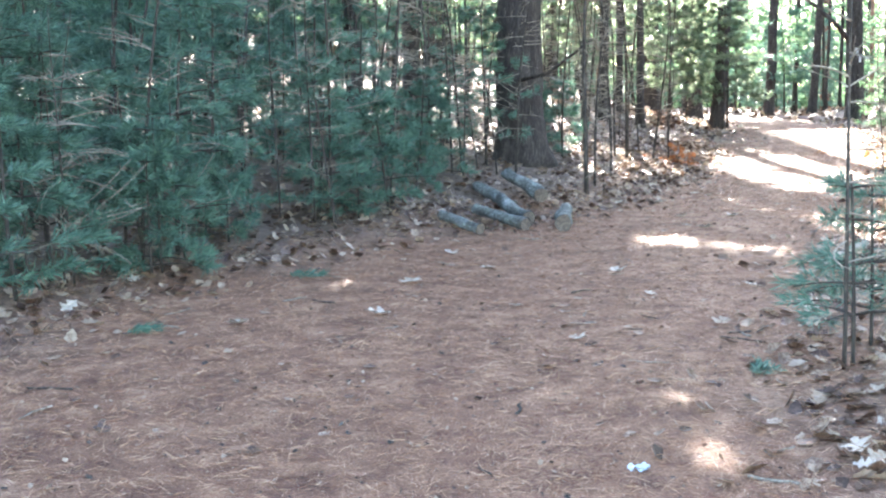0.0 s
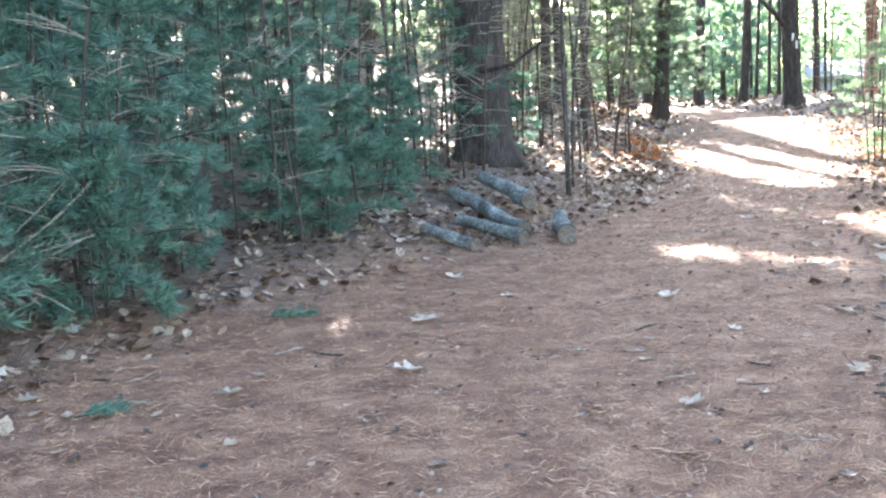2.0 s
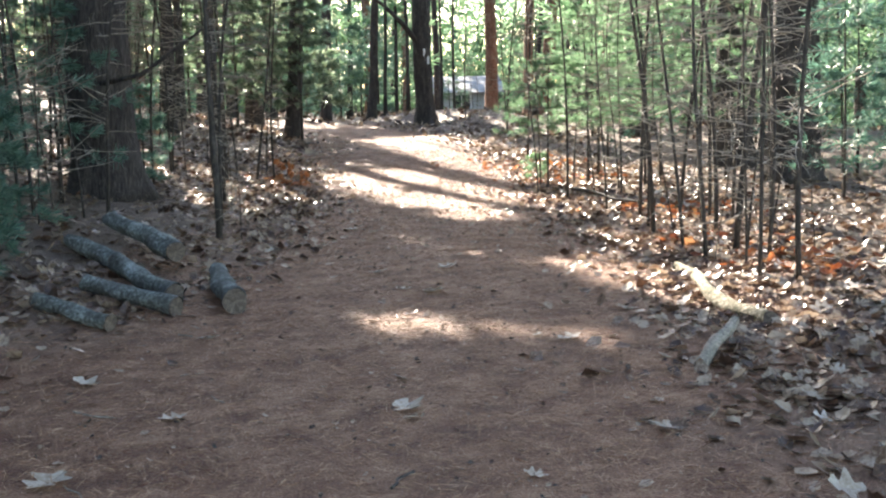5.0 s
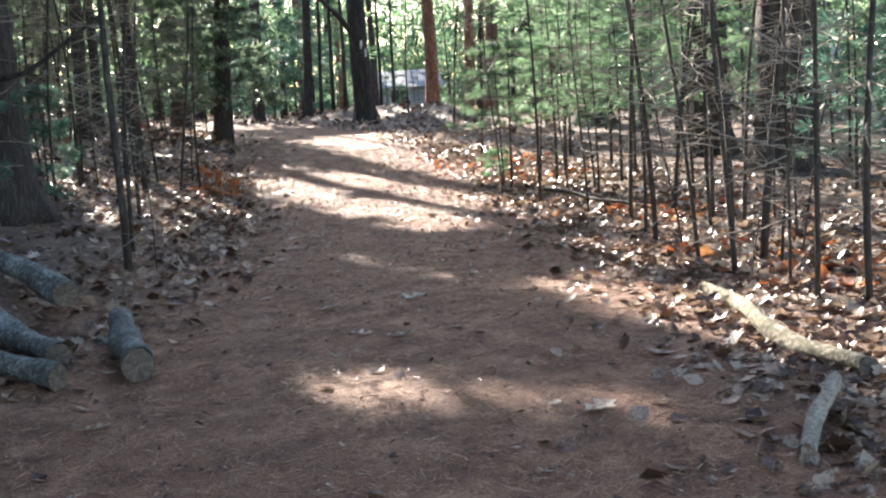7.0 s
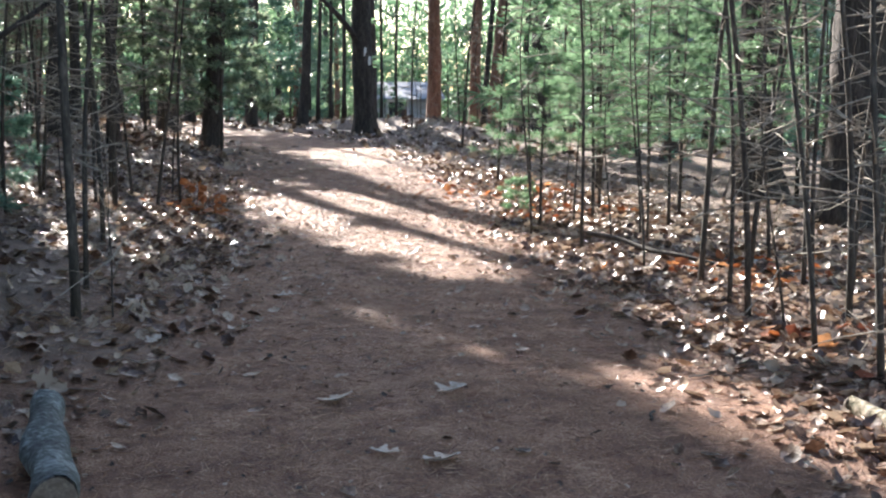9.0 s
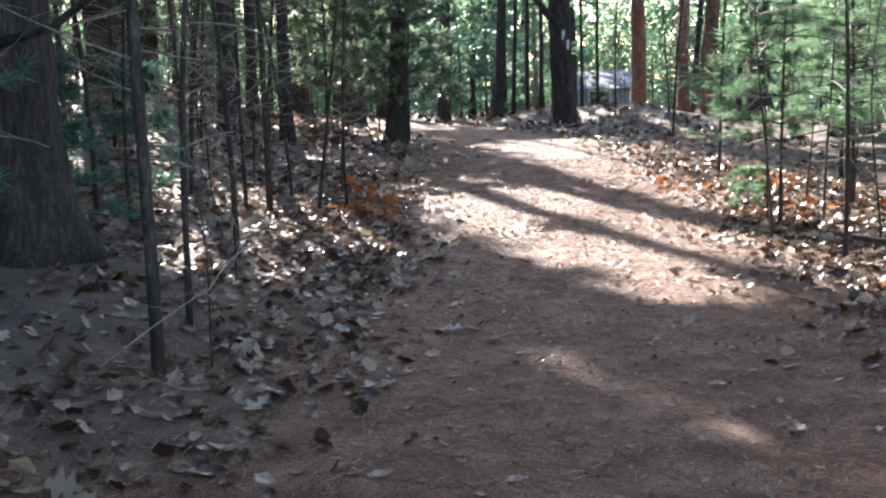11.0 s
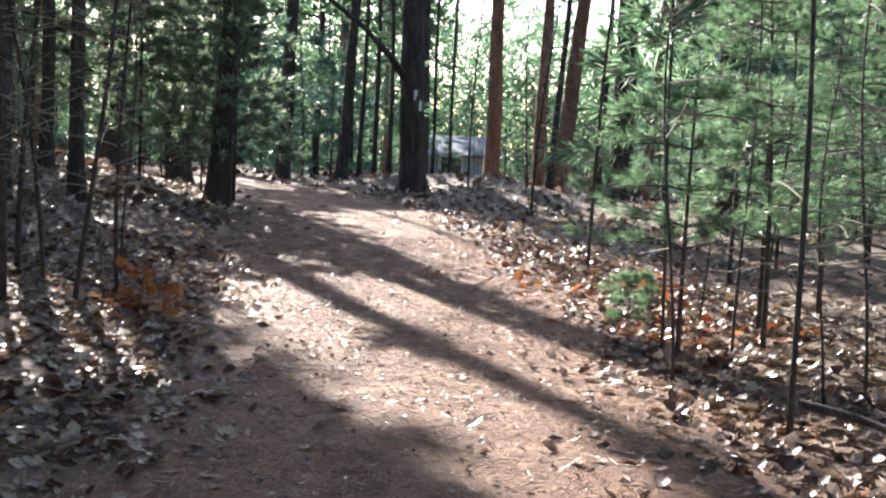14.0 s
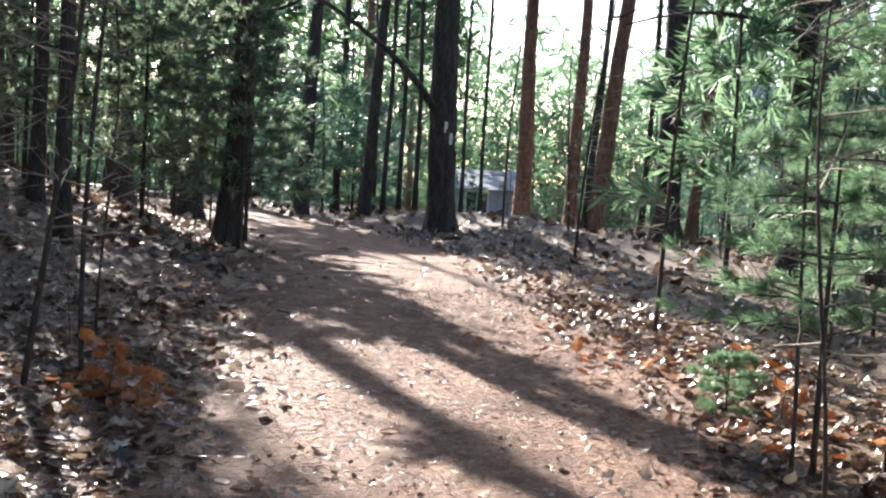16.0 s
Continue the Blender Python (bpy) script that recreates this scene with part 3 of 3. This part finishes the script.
# the far belt takes the sunlit needle tone, so sun is in its colour
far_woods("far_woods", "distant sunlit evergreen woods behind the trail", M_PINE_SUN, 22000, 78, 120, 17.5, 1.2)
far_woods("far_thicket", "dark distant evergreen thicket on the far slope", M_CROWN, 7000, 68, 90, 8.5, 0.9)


# ---- bare saplings ----
def sapling_meshes(height, r, twigs, seed, crook=0.045):
    g = np.random.default_rng(seed)
    s = np.linspace(0, 1, 12)
    ph = g.uniform(0, 6.28, 2)
    stem = np.stack([crook * height * (np.sin(s * 4 + ph[0]) - np.sin(ph[0])) * s, crook * height * (np.sin(s * 3 + ph[1]) - np.sin(ph[1])) * s, height * s], 1)
    sv, sf = tube(stem, r * (1 - 0.7 * s), 7, bumps=0.06, seed=ph[0])
    tw = []
    for i in range(twigs):
        k = g.uniform(0.18, 0.97)
        b = np.array([np.interp(k, s, stem[:, j]) for j in range(3)])
        a = g.uniform(0, 6.28)
        ln = g.uniform(0.2, 0.75) * (1.1 - 0.6 * k)
        q = np.linspace(0, 1, 6)
        up = g.uniform(-0.25, 0.6)
        curl = g.uniform(-0.5, 0.5)
        pts = b + np.stack([np.cos(a + curl * q) * q * ln, np.sin(a + curl * q) * q * ln, up * ln * q + g.uniform(-0.3, 0.3) * ln * q ** 2], 1)
        tw.append(tube(pts, 0.0055 * (1 - 0.6 * q) + 0.001, 4))
        for _ in range(2):
            m = pts[g.integers(2, 5)]
            e = m + np.array([g.normal(0, 0.12), g.normal(0, 0.12), g.normal(0.03, 0.08)])
            tw.append(tube([m, (m + e) / 2 + g.normal(0, 0.01, 3), e], [0.003, 0.0025, 0.0012], 3))
    tv, tf = join(tw)
    return mesh("stem", sv, sf, M_STEM, True), mesh("twigs", tv, tf, M_TWIG), [mesh("twig", *join(tw[3 * i:3 * i + 3]), M_TWIG) for i in range(twigs)]


kinds = [sapling_meshes(h, r, t, 60 + i) for i, (h, r, t) in enumerate(((5.5, 0.024, 44), (5.0, 0.018, 40), (4.4, 0.021, 46), (5.8, 0.034, 30), (3.2, 0.013, 26), (2.2, 0.010, 18), (1.2, 0.006, 10), (0.7, 0.005, 7)))]


def sapling(x, y, i, tilt=(0.0, 0.0), label="bare thin sapling with dead twigs", group="bare saplings", near=False):
    t = thing("sapling", label, "sapling", group, pose(x, y, gz(x, y) - 0.03, tilt[0], tilt[1], rng.uniform(0, 360)))
    part("stem", kinds[i][0], t)
    if near:
        for m in kinds[i][2]:
            part("twig", m, t)
    else:
        part("twig_spray", kinds[i][1], t)["kind"] = "stuff"
    return t


STEMS = [(8.2, 18.9, 4, 0, 0), (7.36, 16.5, 1, 0, 0), (7.75, 18.1, 4, 0, 1), (8.1, 17.1, 5, 0, 3), (8.66, 18.7, 4, 0, 0), (9.45, 20.2, 5, 0, -6), (8.4, 16.9, 4, 0, 2), (6.5, 13.1, 0, 0, -2), (5.95, 11.4, 2, -1, -3), (5.68, 10.3, 1, 0, 1), (5.85, 10.05, 0, 0, 4), (6.62, 11.9, 3, 0, -4)]
STEMS += [(7.2, 14.5, 0, 0, -3), (7.8, 14.0, 2, 0, 0), (8.6, 17.3, 4, 0, 2), (9.4, 19.3, 4, 0, 0), (6.3, 11.0, 1, 0, 6), (6.9, 12.6, 0, 0, 0), (2.43, 14.7, 3, 0, 0), (2.65, 15.6, 2, 0, 2), (4.8, 21.5, 1, 0, 3), (3.9, 20.9, 3, 0, 1), (3.2, 17.9, 0, 0, 1), (4.1, 22.2, 0, 0, 0), (2.68, 4.45, 4, 0, 0)]
STEMS += [(6.0, 10.9, 4, 2, 5), (6.25, 12.2, 1, 0, -5), (6.45, 11.5, 4, -3, 3), (6.75, 13.6, 1, 0, 2), (7.0, 11.9, 5, 4, -7), (7.15, 13.2, 1, 2, 4), (7.4, 12.4, 4, 0, -3), (7.6, 13.3, 2, 0, 5), (7.95, 14.8, 1, -2, -2), (8.2, 13.6, 4, 0, 6), (8.5, 15.2, 1, 0, -4), (6.55, 12.8, 5, 3, 8), (5.75, 11.0, 6, 0, 4), (7.3, 15.4, 4, 0, 3)]
for x, y, i, a, b in STEMS:
    sapling(x, y, i, (a, b), near=True)
for x, y in THICKET_STEMS:
    sapling(x, y, int(rng.choice([1, 4, 4, 5])), (rng.uniform(-5, 5), rng.uniform(-5, 5)), "thin dead stem standing inside the pine thicket", "dead stems in the thicket")
n = 0
while n < 130:
    x, y = rng.uniform(-6, 16), rng.uniform(8.5, 36)
    d, h = side(x, y)
    if not (h + 0.35 < abs(d) < 7.5) or (d < 0 and y < 13) or (d > 0 and rng.random() < (0.85 if y < 18 else 0.5)) or (d > 0 and 17.5 < y < 30 and d < 6 and rng.random() < 0.85):
        continue
    if (x - 1.68) ** 2 + (y - 17.3) ** 2 < 0.6 or (x - 11.5) ** 2 + (y - 17.2) ** 2 < 0.4 or (x < 3 and y < 14) or (4.5 < x < 7.8 and y > 23.5):
        continue
    sapling(x, y, int(rng.choice(8, p=[0.14, 0.18, 0.12, 0.05, 0.16, 0.13, 0.13, 0.09])), (rng.uniform(-4, 4), rng.uniform(-5, 5)))
    n += 1


for i in range(60):
    while True:
        x, y = rng.uniform(-2, 26), rng.uniform(33, 52)
        d, h = side(x, y)
        if abs(d) > h + 0.3:
            break
    sapling(x, y, int(rng.choice([2, 4, 5, 5, 6])), (rng.uniform(-6, 6), rng.uniform(-6, 6)))


# ---- logs ----
def log(name, label, p0, p1, r, bark, group="", sides=16, bow=1.0):
    p0, p1 = np.array(p0, float), np.array(p1, float)
    ln = np.linalg.norm(p1 - p0)
    base = Vector(p0)
    t = thing(name, label, "log", group, Matrix.Translation(base))
    s = np.linspace(0, 1, 24)
    ph = rng.uniform(0, 6)
    pts = (p1 - p0)[None] * s[:, None] + np.stack([0.06 * np.sin(s * 5 + ph), 0.03 * np.sin(s * 4), 0.015 * np.sin(s * 9 + ph)], 1) * (s * (1 - s) * 4 * bow)[:, None]
    v, f = tube(pts, r * (1 - 0.15 * s) * (1 + 0.04 * np.sin(s * 13 + ph)), sides, bumps=0.10, ridges=5, seed=ph)
    part("bark", mesh("bark", v, f[:-2], bark, True), t)
    w = (p1 - p0) / ln
    for e, q, rr in ((0, -w, r), (1, w, r * 0.85)):
        c = (p1 - p0) * e
        ev, ef = tube([c - q * 0.012, c + q * 0.004], [rr * 1.02, rr * 0.98], sides, bumps=0.05, seed=ph)
        part("cut_end", mesh("cut_end", ev, ef, M_CUT), t, "sawn pale end")
    return t


def on(x, y, up):
    return (x, y, gz(x, y) + up)


PILE = "sawn log with blue-grey lichened bark in a low pile"
for a, b, r in ((on(1.77, 11.2, 0.09), on(2.0, 13.0, 0.09), 0.092), (on(1.66, 12.85, 0.2), on(1.15, 14.5, 0.22), 0.088), (on(1.42, 11.65, 0.09), on(1.05, 13.2, 0.1), 0.08),
                (on(1.36, 11.25, 0.07), on(0.62, 12.3, 0.08), 0.07), (on(0.85, 10.85, 0.06), on(0.25, 11.6, 0.06), 0.06), (on(1.3, 12.6, 0.07), on(0.7, 13.9, 0.09), 0.075)):
    b = tuple(p + 0.72 * (q - p) for p, q in zip(a, b))
    log("log", PILE, a, b, r, M_LOG, "log pile", bow=0.45)
log("fallen_log", "pale weathered fallen log along the trail edge", on(4.70, 8.9, 0.04), on(5.45, 11.1, 0.03), 0.05, M_ROT, bow=1.8)
log("broken_branch", "short broken grey branch lying among leaves", on(3.70, 8.22, 0.035), on(4.22, 8.62, 0.15), 0.036, M_TWIG, sides=10, bow=0.2)
log("broken_branch", "thin dark fallen branch leaning on the litter", on(7.42, 16.5, 0.18), on(7.75, 14.9, 0.04), 0.022, M_STEM, sides=8)

# ---- trail blaze, house ----
zb = gz(13.3, 36.2)
for k, (dx, dz) in enumerate(((-0.115, 2.16), (0.0, 1.94))):
    a = math.radians(-118 + 12 * k)
    bm = bmesh.new()
    bmesh.ops.create_cube(bm, size=1.0, matrix=Matrix.Diagonal((0.07, 0.012, 0.22, 1)))
    bmesh.ops.bevel(bm, geom=bm.edges[:], offset=0.003, segments=1, affect="EDGES")
    me = bpy.data.meshes.new("blaze_patch")
    bm.to_mesh(me)
    bm.free()
    me.materials.append(M_BLAZE)
    ob = part("blaze_patch", me, tree_m, "white painted blaze")
    ob.matrix_local = pose(dx, -0.287, dz, 0, 0, 0)


def box(name, size, at, mat, parent, label=""):
    bm = bmesh.new()
    bmesh.ops.create_cube(bm, size=1.0, matrix=Matrix.Diagonal((*size, 1)))
    bmesh.ops.bevel(bm, geom=bm.edges[:], offset=min(size) * 0.08, segments=1, affect="EDGES")
    me = bpy.data.meshes.new(name)
    bm.to_mesh(me)
    bm.free()
    me.materials.append(mat)
    ob = part(name, me, parent, label)
    ob.matrix_local = Matrix.Translation(at)
    return ob


def house(x, y, turn, w, h, label):
    t = thing("house", label, "house", "houses past the woods", pose(x, y, gz(x, y) - 0.2, 0, 0, turn))
    box("wall", (w, 7, h), (0, 0, h / 2), M_SIDING, t)
    v = [(-w / 2 - .4, -4, h), (w / 2 + .4, -4, h), (w / 2 + .4, 4, h), (-w / 2 - .4, 4, h), (-w / 2 - .4, 0, h + 0.25 * w), (w / 2 + .4, 0, h + 0.25 * w)]
    part("roof", mesh("roof", v, [(0, 1, 5, 4), (2, 3, 4, 5), (1, 2, 5), (3, 0, 4), (3, 2, 1, 0)], M_ROOF), t)
    for i in range(int(w // 2.6)):
        for z in ((1.5,) if h < 4 else (1.5, 4.1)):
            win = box("window", (1.05, 0.1, 1.35), (-w / 2 + 1.5 + 2.6 * i, -3.53, z), M_TRIM, t, "white framed window")
            for k in (-1, 1):
                box("pane", (0.42, 0.03, 1.1), (0.23 * k, -0.06, 0), M_PANE, win)
    return t


house(26.9, 64.8, -20, 3.4, 2.2, "low grey house seen through the trees")
house(47.0, 62.0, -32, 11, 5.4, "grey two-storey house behind the trees")


# ---- leaf litter ----
def leaf_outline(g, size, steps=7, lobes=(0.15, 0.36)):
    """A lobed, curled oak leaf: outline points and faces about a midrib."""
    k = np.linspace(0, 1, steps)
    wd = size * 0.34 * np.sin(np.pi * k ** 0.85) * (1 + g.uniform(*lobes) * np.cos(k * g.uniform(4.5, 7) * np.pi + g.uniform(-0.6, 0.6))) + 0.004
    curl = g.uniform(0.1, 0.6) * size
    ridge = np.stack([k * size - size / 2, 0 * k, curl * (k - 0.5) ** 2], 1)
    fold = g.uniform(0.05, 0.45)
    left = ridge + np.stack([0 * k, wd, fold * wd], 1)
    right = ridge + np.stack([0 * k, -wd, g.uniform(0.05, 0.45) * wd], 1)
    v = np.vstack([ridge, left, right])
    n = steps
    f = [(i, i + 1, i + n + 1, i + n) for i in range(n - 1)] + [(i + 1, i, i + 2 * n, i + 2 * n + 1) for i in range(n - 1)]
    return v, np.array(f)


g = np.random.default_rng(3)
SHAPES = [leaf_outline(g, 1.0) for _ in range(10)]
LOBED = [leaf_outline(g, 1.0, 19, (0.42, 0.62)) for _ in range(10)]


def scatter(name, label, mat, count, pick, size, lift=0.012, tilt=0.35, shapes=SHAPES):
    vs, fs, b, made = [], [], 0, 0
    while made < count:
        x, y = pick()
        v, f = shapes[rng.integers(0, 10)]
        s = rng.uniform(*size)
        a, tx, ty = rng.uniform(0, 6.28), rng.normal(0, tilt), rng.normal(0, tilt)
        m = np.array((Matrix.Rotation(a, 3, "Z") @ Matrix.Rotation(tx, 3, "X") @ Matrix.Rotation(ty, 3, "Y")))
        w = (v * s) @ m.T
        w[:, 2] += gz(x, y) + lift - min(0, w[:, 2].min()) * 0.6
        w[:, 0] += x
        w[:, 1] += y
        vs.append(w)
        fs.append(f + b)
        b += len(w)
        made += 1
    me = mesh(name, np.vstack(vs), np.vstack(fs), mat)
    return tagged(new(name, me), label, "leaves", kind="stuff")


def off_trail():
    while True:
        x, y = rng.uniform(-7, 14), 2.5 + 34 * rng.random() ** 1.25
        d, h = side(x, y)
        if abs(d) > h - rng.exponential(0.22) and abs(d) < h + rng.exponential(3.2) and not (d < 0 and y < 11 and rng.random() < 0.75) and not (d < 0 and y < 17 and rng.random() < 0.5):
            return x, y


def on_trail():
    while True:
        x, y = rng.uniform(-3, 12), rng.uniform(1.5, 34)
        d, h = side(x, y)
        if abs(d) < h and rng.random() < 0.12 + 0.88 * (abs(d) / h) ** 3:
            return x, y


def near_bank():
    while True:
        x, y = rng.uniform(-2.5, 11), rng.uniform(7, 26)
        d, h = side(x, y)
        if d < 0 and (y < 11 and rng.random() < 0.75 or y < 17 and rng.random() < 0.5):
            continue
        if h - rng.exponential(0.25) < abs(d) < h + rng.exponential(2.2):
            return x, y


scatter("leaf_litter", "brown and grey dry oak leaves covering the forest floor", M_OAK, 14000, off_trail, (0.05, 0.135), 0.006, 0.36)
scatter("bank_litter", "small broken dry leaves matted on the trail banks", M_OAK, 11000, near_bank, (0.05, 0.13), 0.004, 0.38)


def thicket_edge():
    y = rng.uniform(4.5, 13)
    return np.interp(y, [5, 8, 11, 14], [-2.9, -1.9, -0.3, 0.7]) + rng.normal(0.1, 0.4) - rng.exponential(0.9), y


scatter("thicket_litter", "brown oak leaves blown against the pine thicket", M_OAK, 1300, thicket_edge, (0.05, 0.13), 0.006, 0.4)
scatter("thicket_pale_leaves", "pale curled oak leaves lying under the thicket's edge", M_PALE_LEAF, 50, thicket_edge, (0.08, 0.16), 0.012, 0.35, LOBED)


def far_floor():
    while True:
        x, y = rng.uniform(-10, 26), rng.uniform(26, 58)
        d, h = side(x, y)
        if abs(d) > h - 0.3:
            return x, y


scatter("far_litter", "dry leaves on the forest floor past the bend", M_OAK, 5000, far_floor, (0.12, 0.26), 0.01, 0.6)
scatter("pale_leaves", "pale bleached oak leaves scattered beside the trail", M_PALE_LEAF, 900, off_trail, (0.09, 0.17), 0.015, 0.35, LOBED)
def on_path():
    while True:
        x, y = rng.uniform(-3.5, 10), 1.5 + 22 * rng.random() ** 1.5
        d, h = side(x, y)
        if abs(d) < h + 0.3:
            return x, y


scatter("trail_leaves", "scattered dry oak leaves on the needle trail", M_OAK, 420, on_trail, (0.05, 0.12), 0.006, 0.14)


def littered_trail():
    while True:
        x, y = rng.uniform(3, 12), rng.uniform(13, 30)
        d, h = side(x, y)
        if abs(d) < h + 0.2 and rng.random() < 0.35 + 0.65 * (d / h) ** 2:
            return x, y


scatter("strewn_leaves", "small bleached leaves and bits strewn over the sunlit trail", M_PALE_LEAF, 1200, littered_trail, (0.015, 0.05), 0.004, 0.4)
scatter("strewn_brown_leaves", "small brown leaves strewn over the sunlit trail", M_OAK, 1500, littered_trail, (0.02, 0.06), 0.004, 0.25)
scatter("trail_debris", "small broken leaf bits and bark flakes on the trail", M_OAK, 3000, on_path, (0.012, 0.04), 0.004, 0.4)
scatter("dark_debris", "small dark bark flakes on the needle trail", M_STEM, 900, on_path, (0.015, 0.05), 0.004, 0.3)


def russet():
    c = ((4.95, 21.3, 0.35), (8.9, 19.8, 0.9), (9.6, 22.5, 1.0), (6.6, 12.2, 0.8), (6.3, 10.6, 0.5), (7.9, 14.6, 0.9))[rng.integers(0, 6)]
    return c[0] + rng.normal(0, c[2] * 0.6), c[1] + rng.normal(0, c[2] * 0.6)


scatter("russet_leaves", "russet orange oak leaves gathered beside the trail", M_ORANGE, 300, russet, (0.09, 0.16), 0.03)
for x, y, s in ((-0.94, 6.02, 0.17), (0, 6.4, 0.19), (0.18, 7.76, 0.23), (0.84, 8.56, 0.15), (0.53, 9.46, 0.17), (1.385, 10.32, 0.16), (1.31, 5.39, 0.14), (3.18, 11.49, 0.15), (2.9, 7.32, 0.2),
                (3.43, 9.25, 0.18), (2.03, 6.95, 0.11), (0.99, 6.64, 0.14), (3.4, 14.4, 0.19), (4.21, 15.1, 0.15), (4.09, 15.46, 0.17), (4.86, 18.3, 0.18), (3.9, 12.3, 0.2), (3.35, 11.3, 0.2),
                (1.95, 8.2, 0.2), (3.3, 12.4, 0.19), (2.6, 13.6, 0.2), (3.0, 15.2, 0.2)):
    v, f = LOBED[rng.integers(0, 10)]
    ob = new("oak_leaf", mesh("oak_leaf", v * s, f, M_PALE_LEAF))
    ob.matrix_world = pose(x, y, gz(x, y) + 0.012, rng.uniform(-12, 12), rng.uniform(-12, 12), rng.uniform(0, 360))
    tagged(ob, "single pale dry oak leaf lying on the trail", "leaf", "leaves on the trail")

# ---- twigs and fallen needles on the trail ----
for i in range(70):
    x, y = on_trail() if i % 3 else (rng.uniform(-2, 2.5), rng.uniform(2, 9))
    ln = rng.uniform(0.08, 0.3)
    k = np.linspace(-0.5, 0.5, 5)
    v, f = tube(np.stack([k * ln, 0.05 * ln * np.sin(k * 7 + i), 0 * k], 1), np.full(5, rng.uniform(0.003, 0.008)), 6, bumps=0.1)
    ob = new("twig", mesh("twig", v, f, M_TWIG if i % 2 else M_STEM))
    ob.matrix_world = pose(x, y, gz(x, y) + 0.008, 0, rng.uniform(-3, 3), rng.uniform(0, 360))
    tagged(ob, "short dry twig lying on pine needles", "twig", "twigs on the trail")


def needle_bed(count):
    y = 1.5 + 25 * rng.random(count * 2) ** 1.3
    x = rng.uniform(-5, 12, count * 2)
    d, h = side(x, y)
    ok = np.abs(d) < h + 0.9
    x, y = x[ok][:count], y[ok][:count]
    c = np.stack([x, y, ground(x, y) + 0.006 + 0.012 * rng.random(len(x))], 1)
    w = np.stack([rng.normal(0, 1, len(x)), rng.normal(0, 1, len(x)), rng.normal(0.12, 0.22, len(x))], 1)
    v, f = blades(c, w / np.linalg.norm(w, axis=1)[:, None], 1, 0.085, 0.0034, 0.05)
    tagged(new("fallen_needles", mesh("fallen_needles", v, f, M_NEEDLE_LITTER)), "reddish brown fallen pine needles on the trail", "needles", kind="stuff")


needle_bed(150000)


# ---- small things ----
def oak_seedling(x, y, tall, count, label="small oak seedling holding russet orange leaves"):
    t = thing("oak_seedling", label, "seedling", "russet oak seedlings", pose(x, y, gz(x, y) - 0.01))
    q = np.linspace(0, 1, 6)
    sv, sf = tube(np.stack([0.05 * q, 0.03 * np.sin(q * 3), tall * q], 1), 0.005 * (1 - 0.6 * q), 6)
    part("stem", mesh("stem", sv, sf, M_STEM, True), t)
    for i in range(count):
        v, f = SHAPES[rng.integers(0, 10)]
        me = mesh("leaf", v * rng.uniform(0.09, 0.15), f, M_ORANGE)
        ob = part("leaf", me, t)
        a = rng.uniform(0, 6.28)
        r = rng.uniform(0.03, 0.16)
        ob.matrix_local = pose(r * np.cos(a), r * np.sin(a), tall * rng.uniform(0.25, 1.05), rng.uniform(-70, 70), rng.uniform(-60, 60), rng.uniform(0, 360))


for x, y, tall, count in ((4.94, 21.3, 0.38, 22), (5.15, 21.0, 0.26, 12), (9.0, 20.0, 0.3, 12), (9.7, 21.4, 0.3, 10)):
    oak_seedling(x, y, tall, count)


def pine_sprig(x, y, turn, size):
    t = thing("pine_sprig", "fallen green pine sprig lying on the trail", "sprig", "fallen sprigs", pose(x, y, gz(x, y) + 0.012, 0, 0, turn))
    q = np.linspace(0, 1, 5)
    pts = np.stack([size * (q - 0.5), 0.03 * np.sin(q * 3), 0 * q], 1)
    v, f = tube(pts, 0.004 * (1 - 0.5 * q), 5)
    part("stalk", mesh("stalk", v, f, M_STEM, True), t)
    c = np.stack([size * rng.uniform(-0.35, 0.5, 26), rng.normal(0, 0.03, 26), rng.uniform(0.0, 0.03, 26)], 1)
    w = np.stack([np.full(26, 0.8), rng.normal(0, 0.6, 26), np.full(26, 0.12)], 1)
    v, f = blades(c, w, 9, 0.09, 0.006, 0.25)
    part("foliage", mesh("foliage", v, f, M_PINE), t)["kind"] = "stuff"


pine_sprig(-1.55, 5.75, 20, 0.22)
pine_sprig(-0.75, 8.1, -10, 0.35)
pine_sprig(2.2, 4.4, 60, 0.2)


def paper_scrap(x, y):
    k = 9
    u, v = np.meshgrid(np.linspace(-0.5, 0.5, k), np.linspace(-0.5, 0.5, k))
    z = 0.14 * np.sin(u * 9 + 1.2) * np.cos(v * 7) + 0.06 * np.sin(u * 17 + v * 13) + 0.1
    p = np.stack([u * 0.085, v * 0.05, z * 0.09], -1).reshape(-1, 3)
    i = np.arange(k * k).reshape(k, k)
    f = np.stack([i[:-1, :-1], i[:-1, 1:], i[1:, 1:], i[1:, :-1]], -1).reshape(-1, 4)
    both = np.vstack([p, p - np.array([0, 0, 0.002])])
    faces = np.vstack([f, f[:, ::-1] + k * k])
    ob = new("paper_scrap", mesh("paper_scrap", both, faces, M_PAPER))
    ob.matrix_world = pose(x, y, gz(x, y) + 0.004, 0, 0, 15)
    tagged(ob, "crumpled pale blue scrap of paper on the trail", "litter")


M_PAPER = material("pale_blue_paper", [(0.45, 0.58, 0.72), (0.62, 0.72, 0.82)], 30, 0.7, 0.2)
paper_scrap(1.28, 2.77)
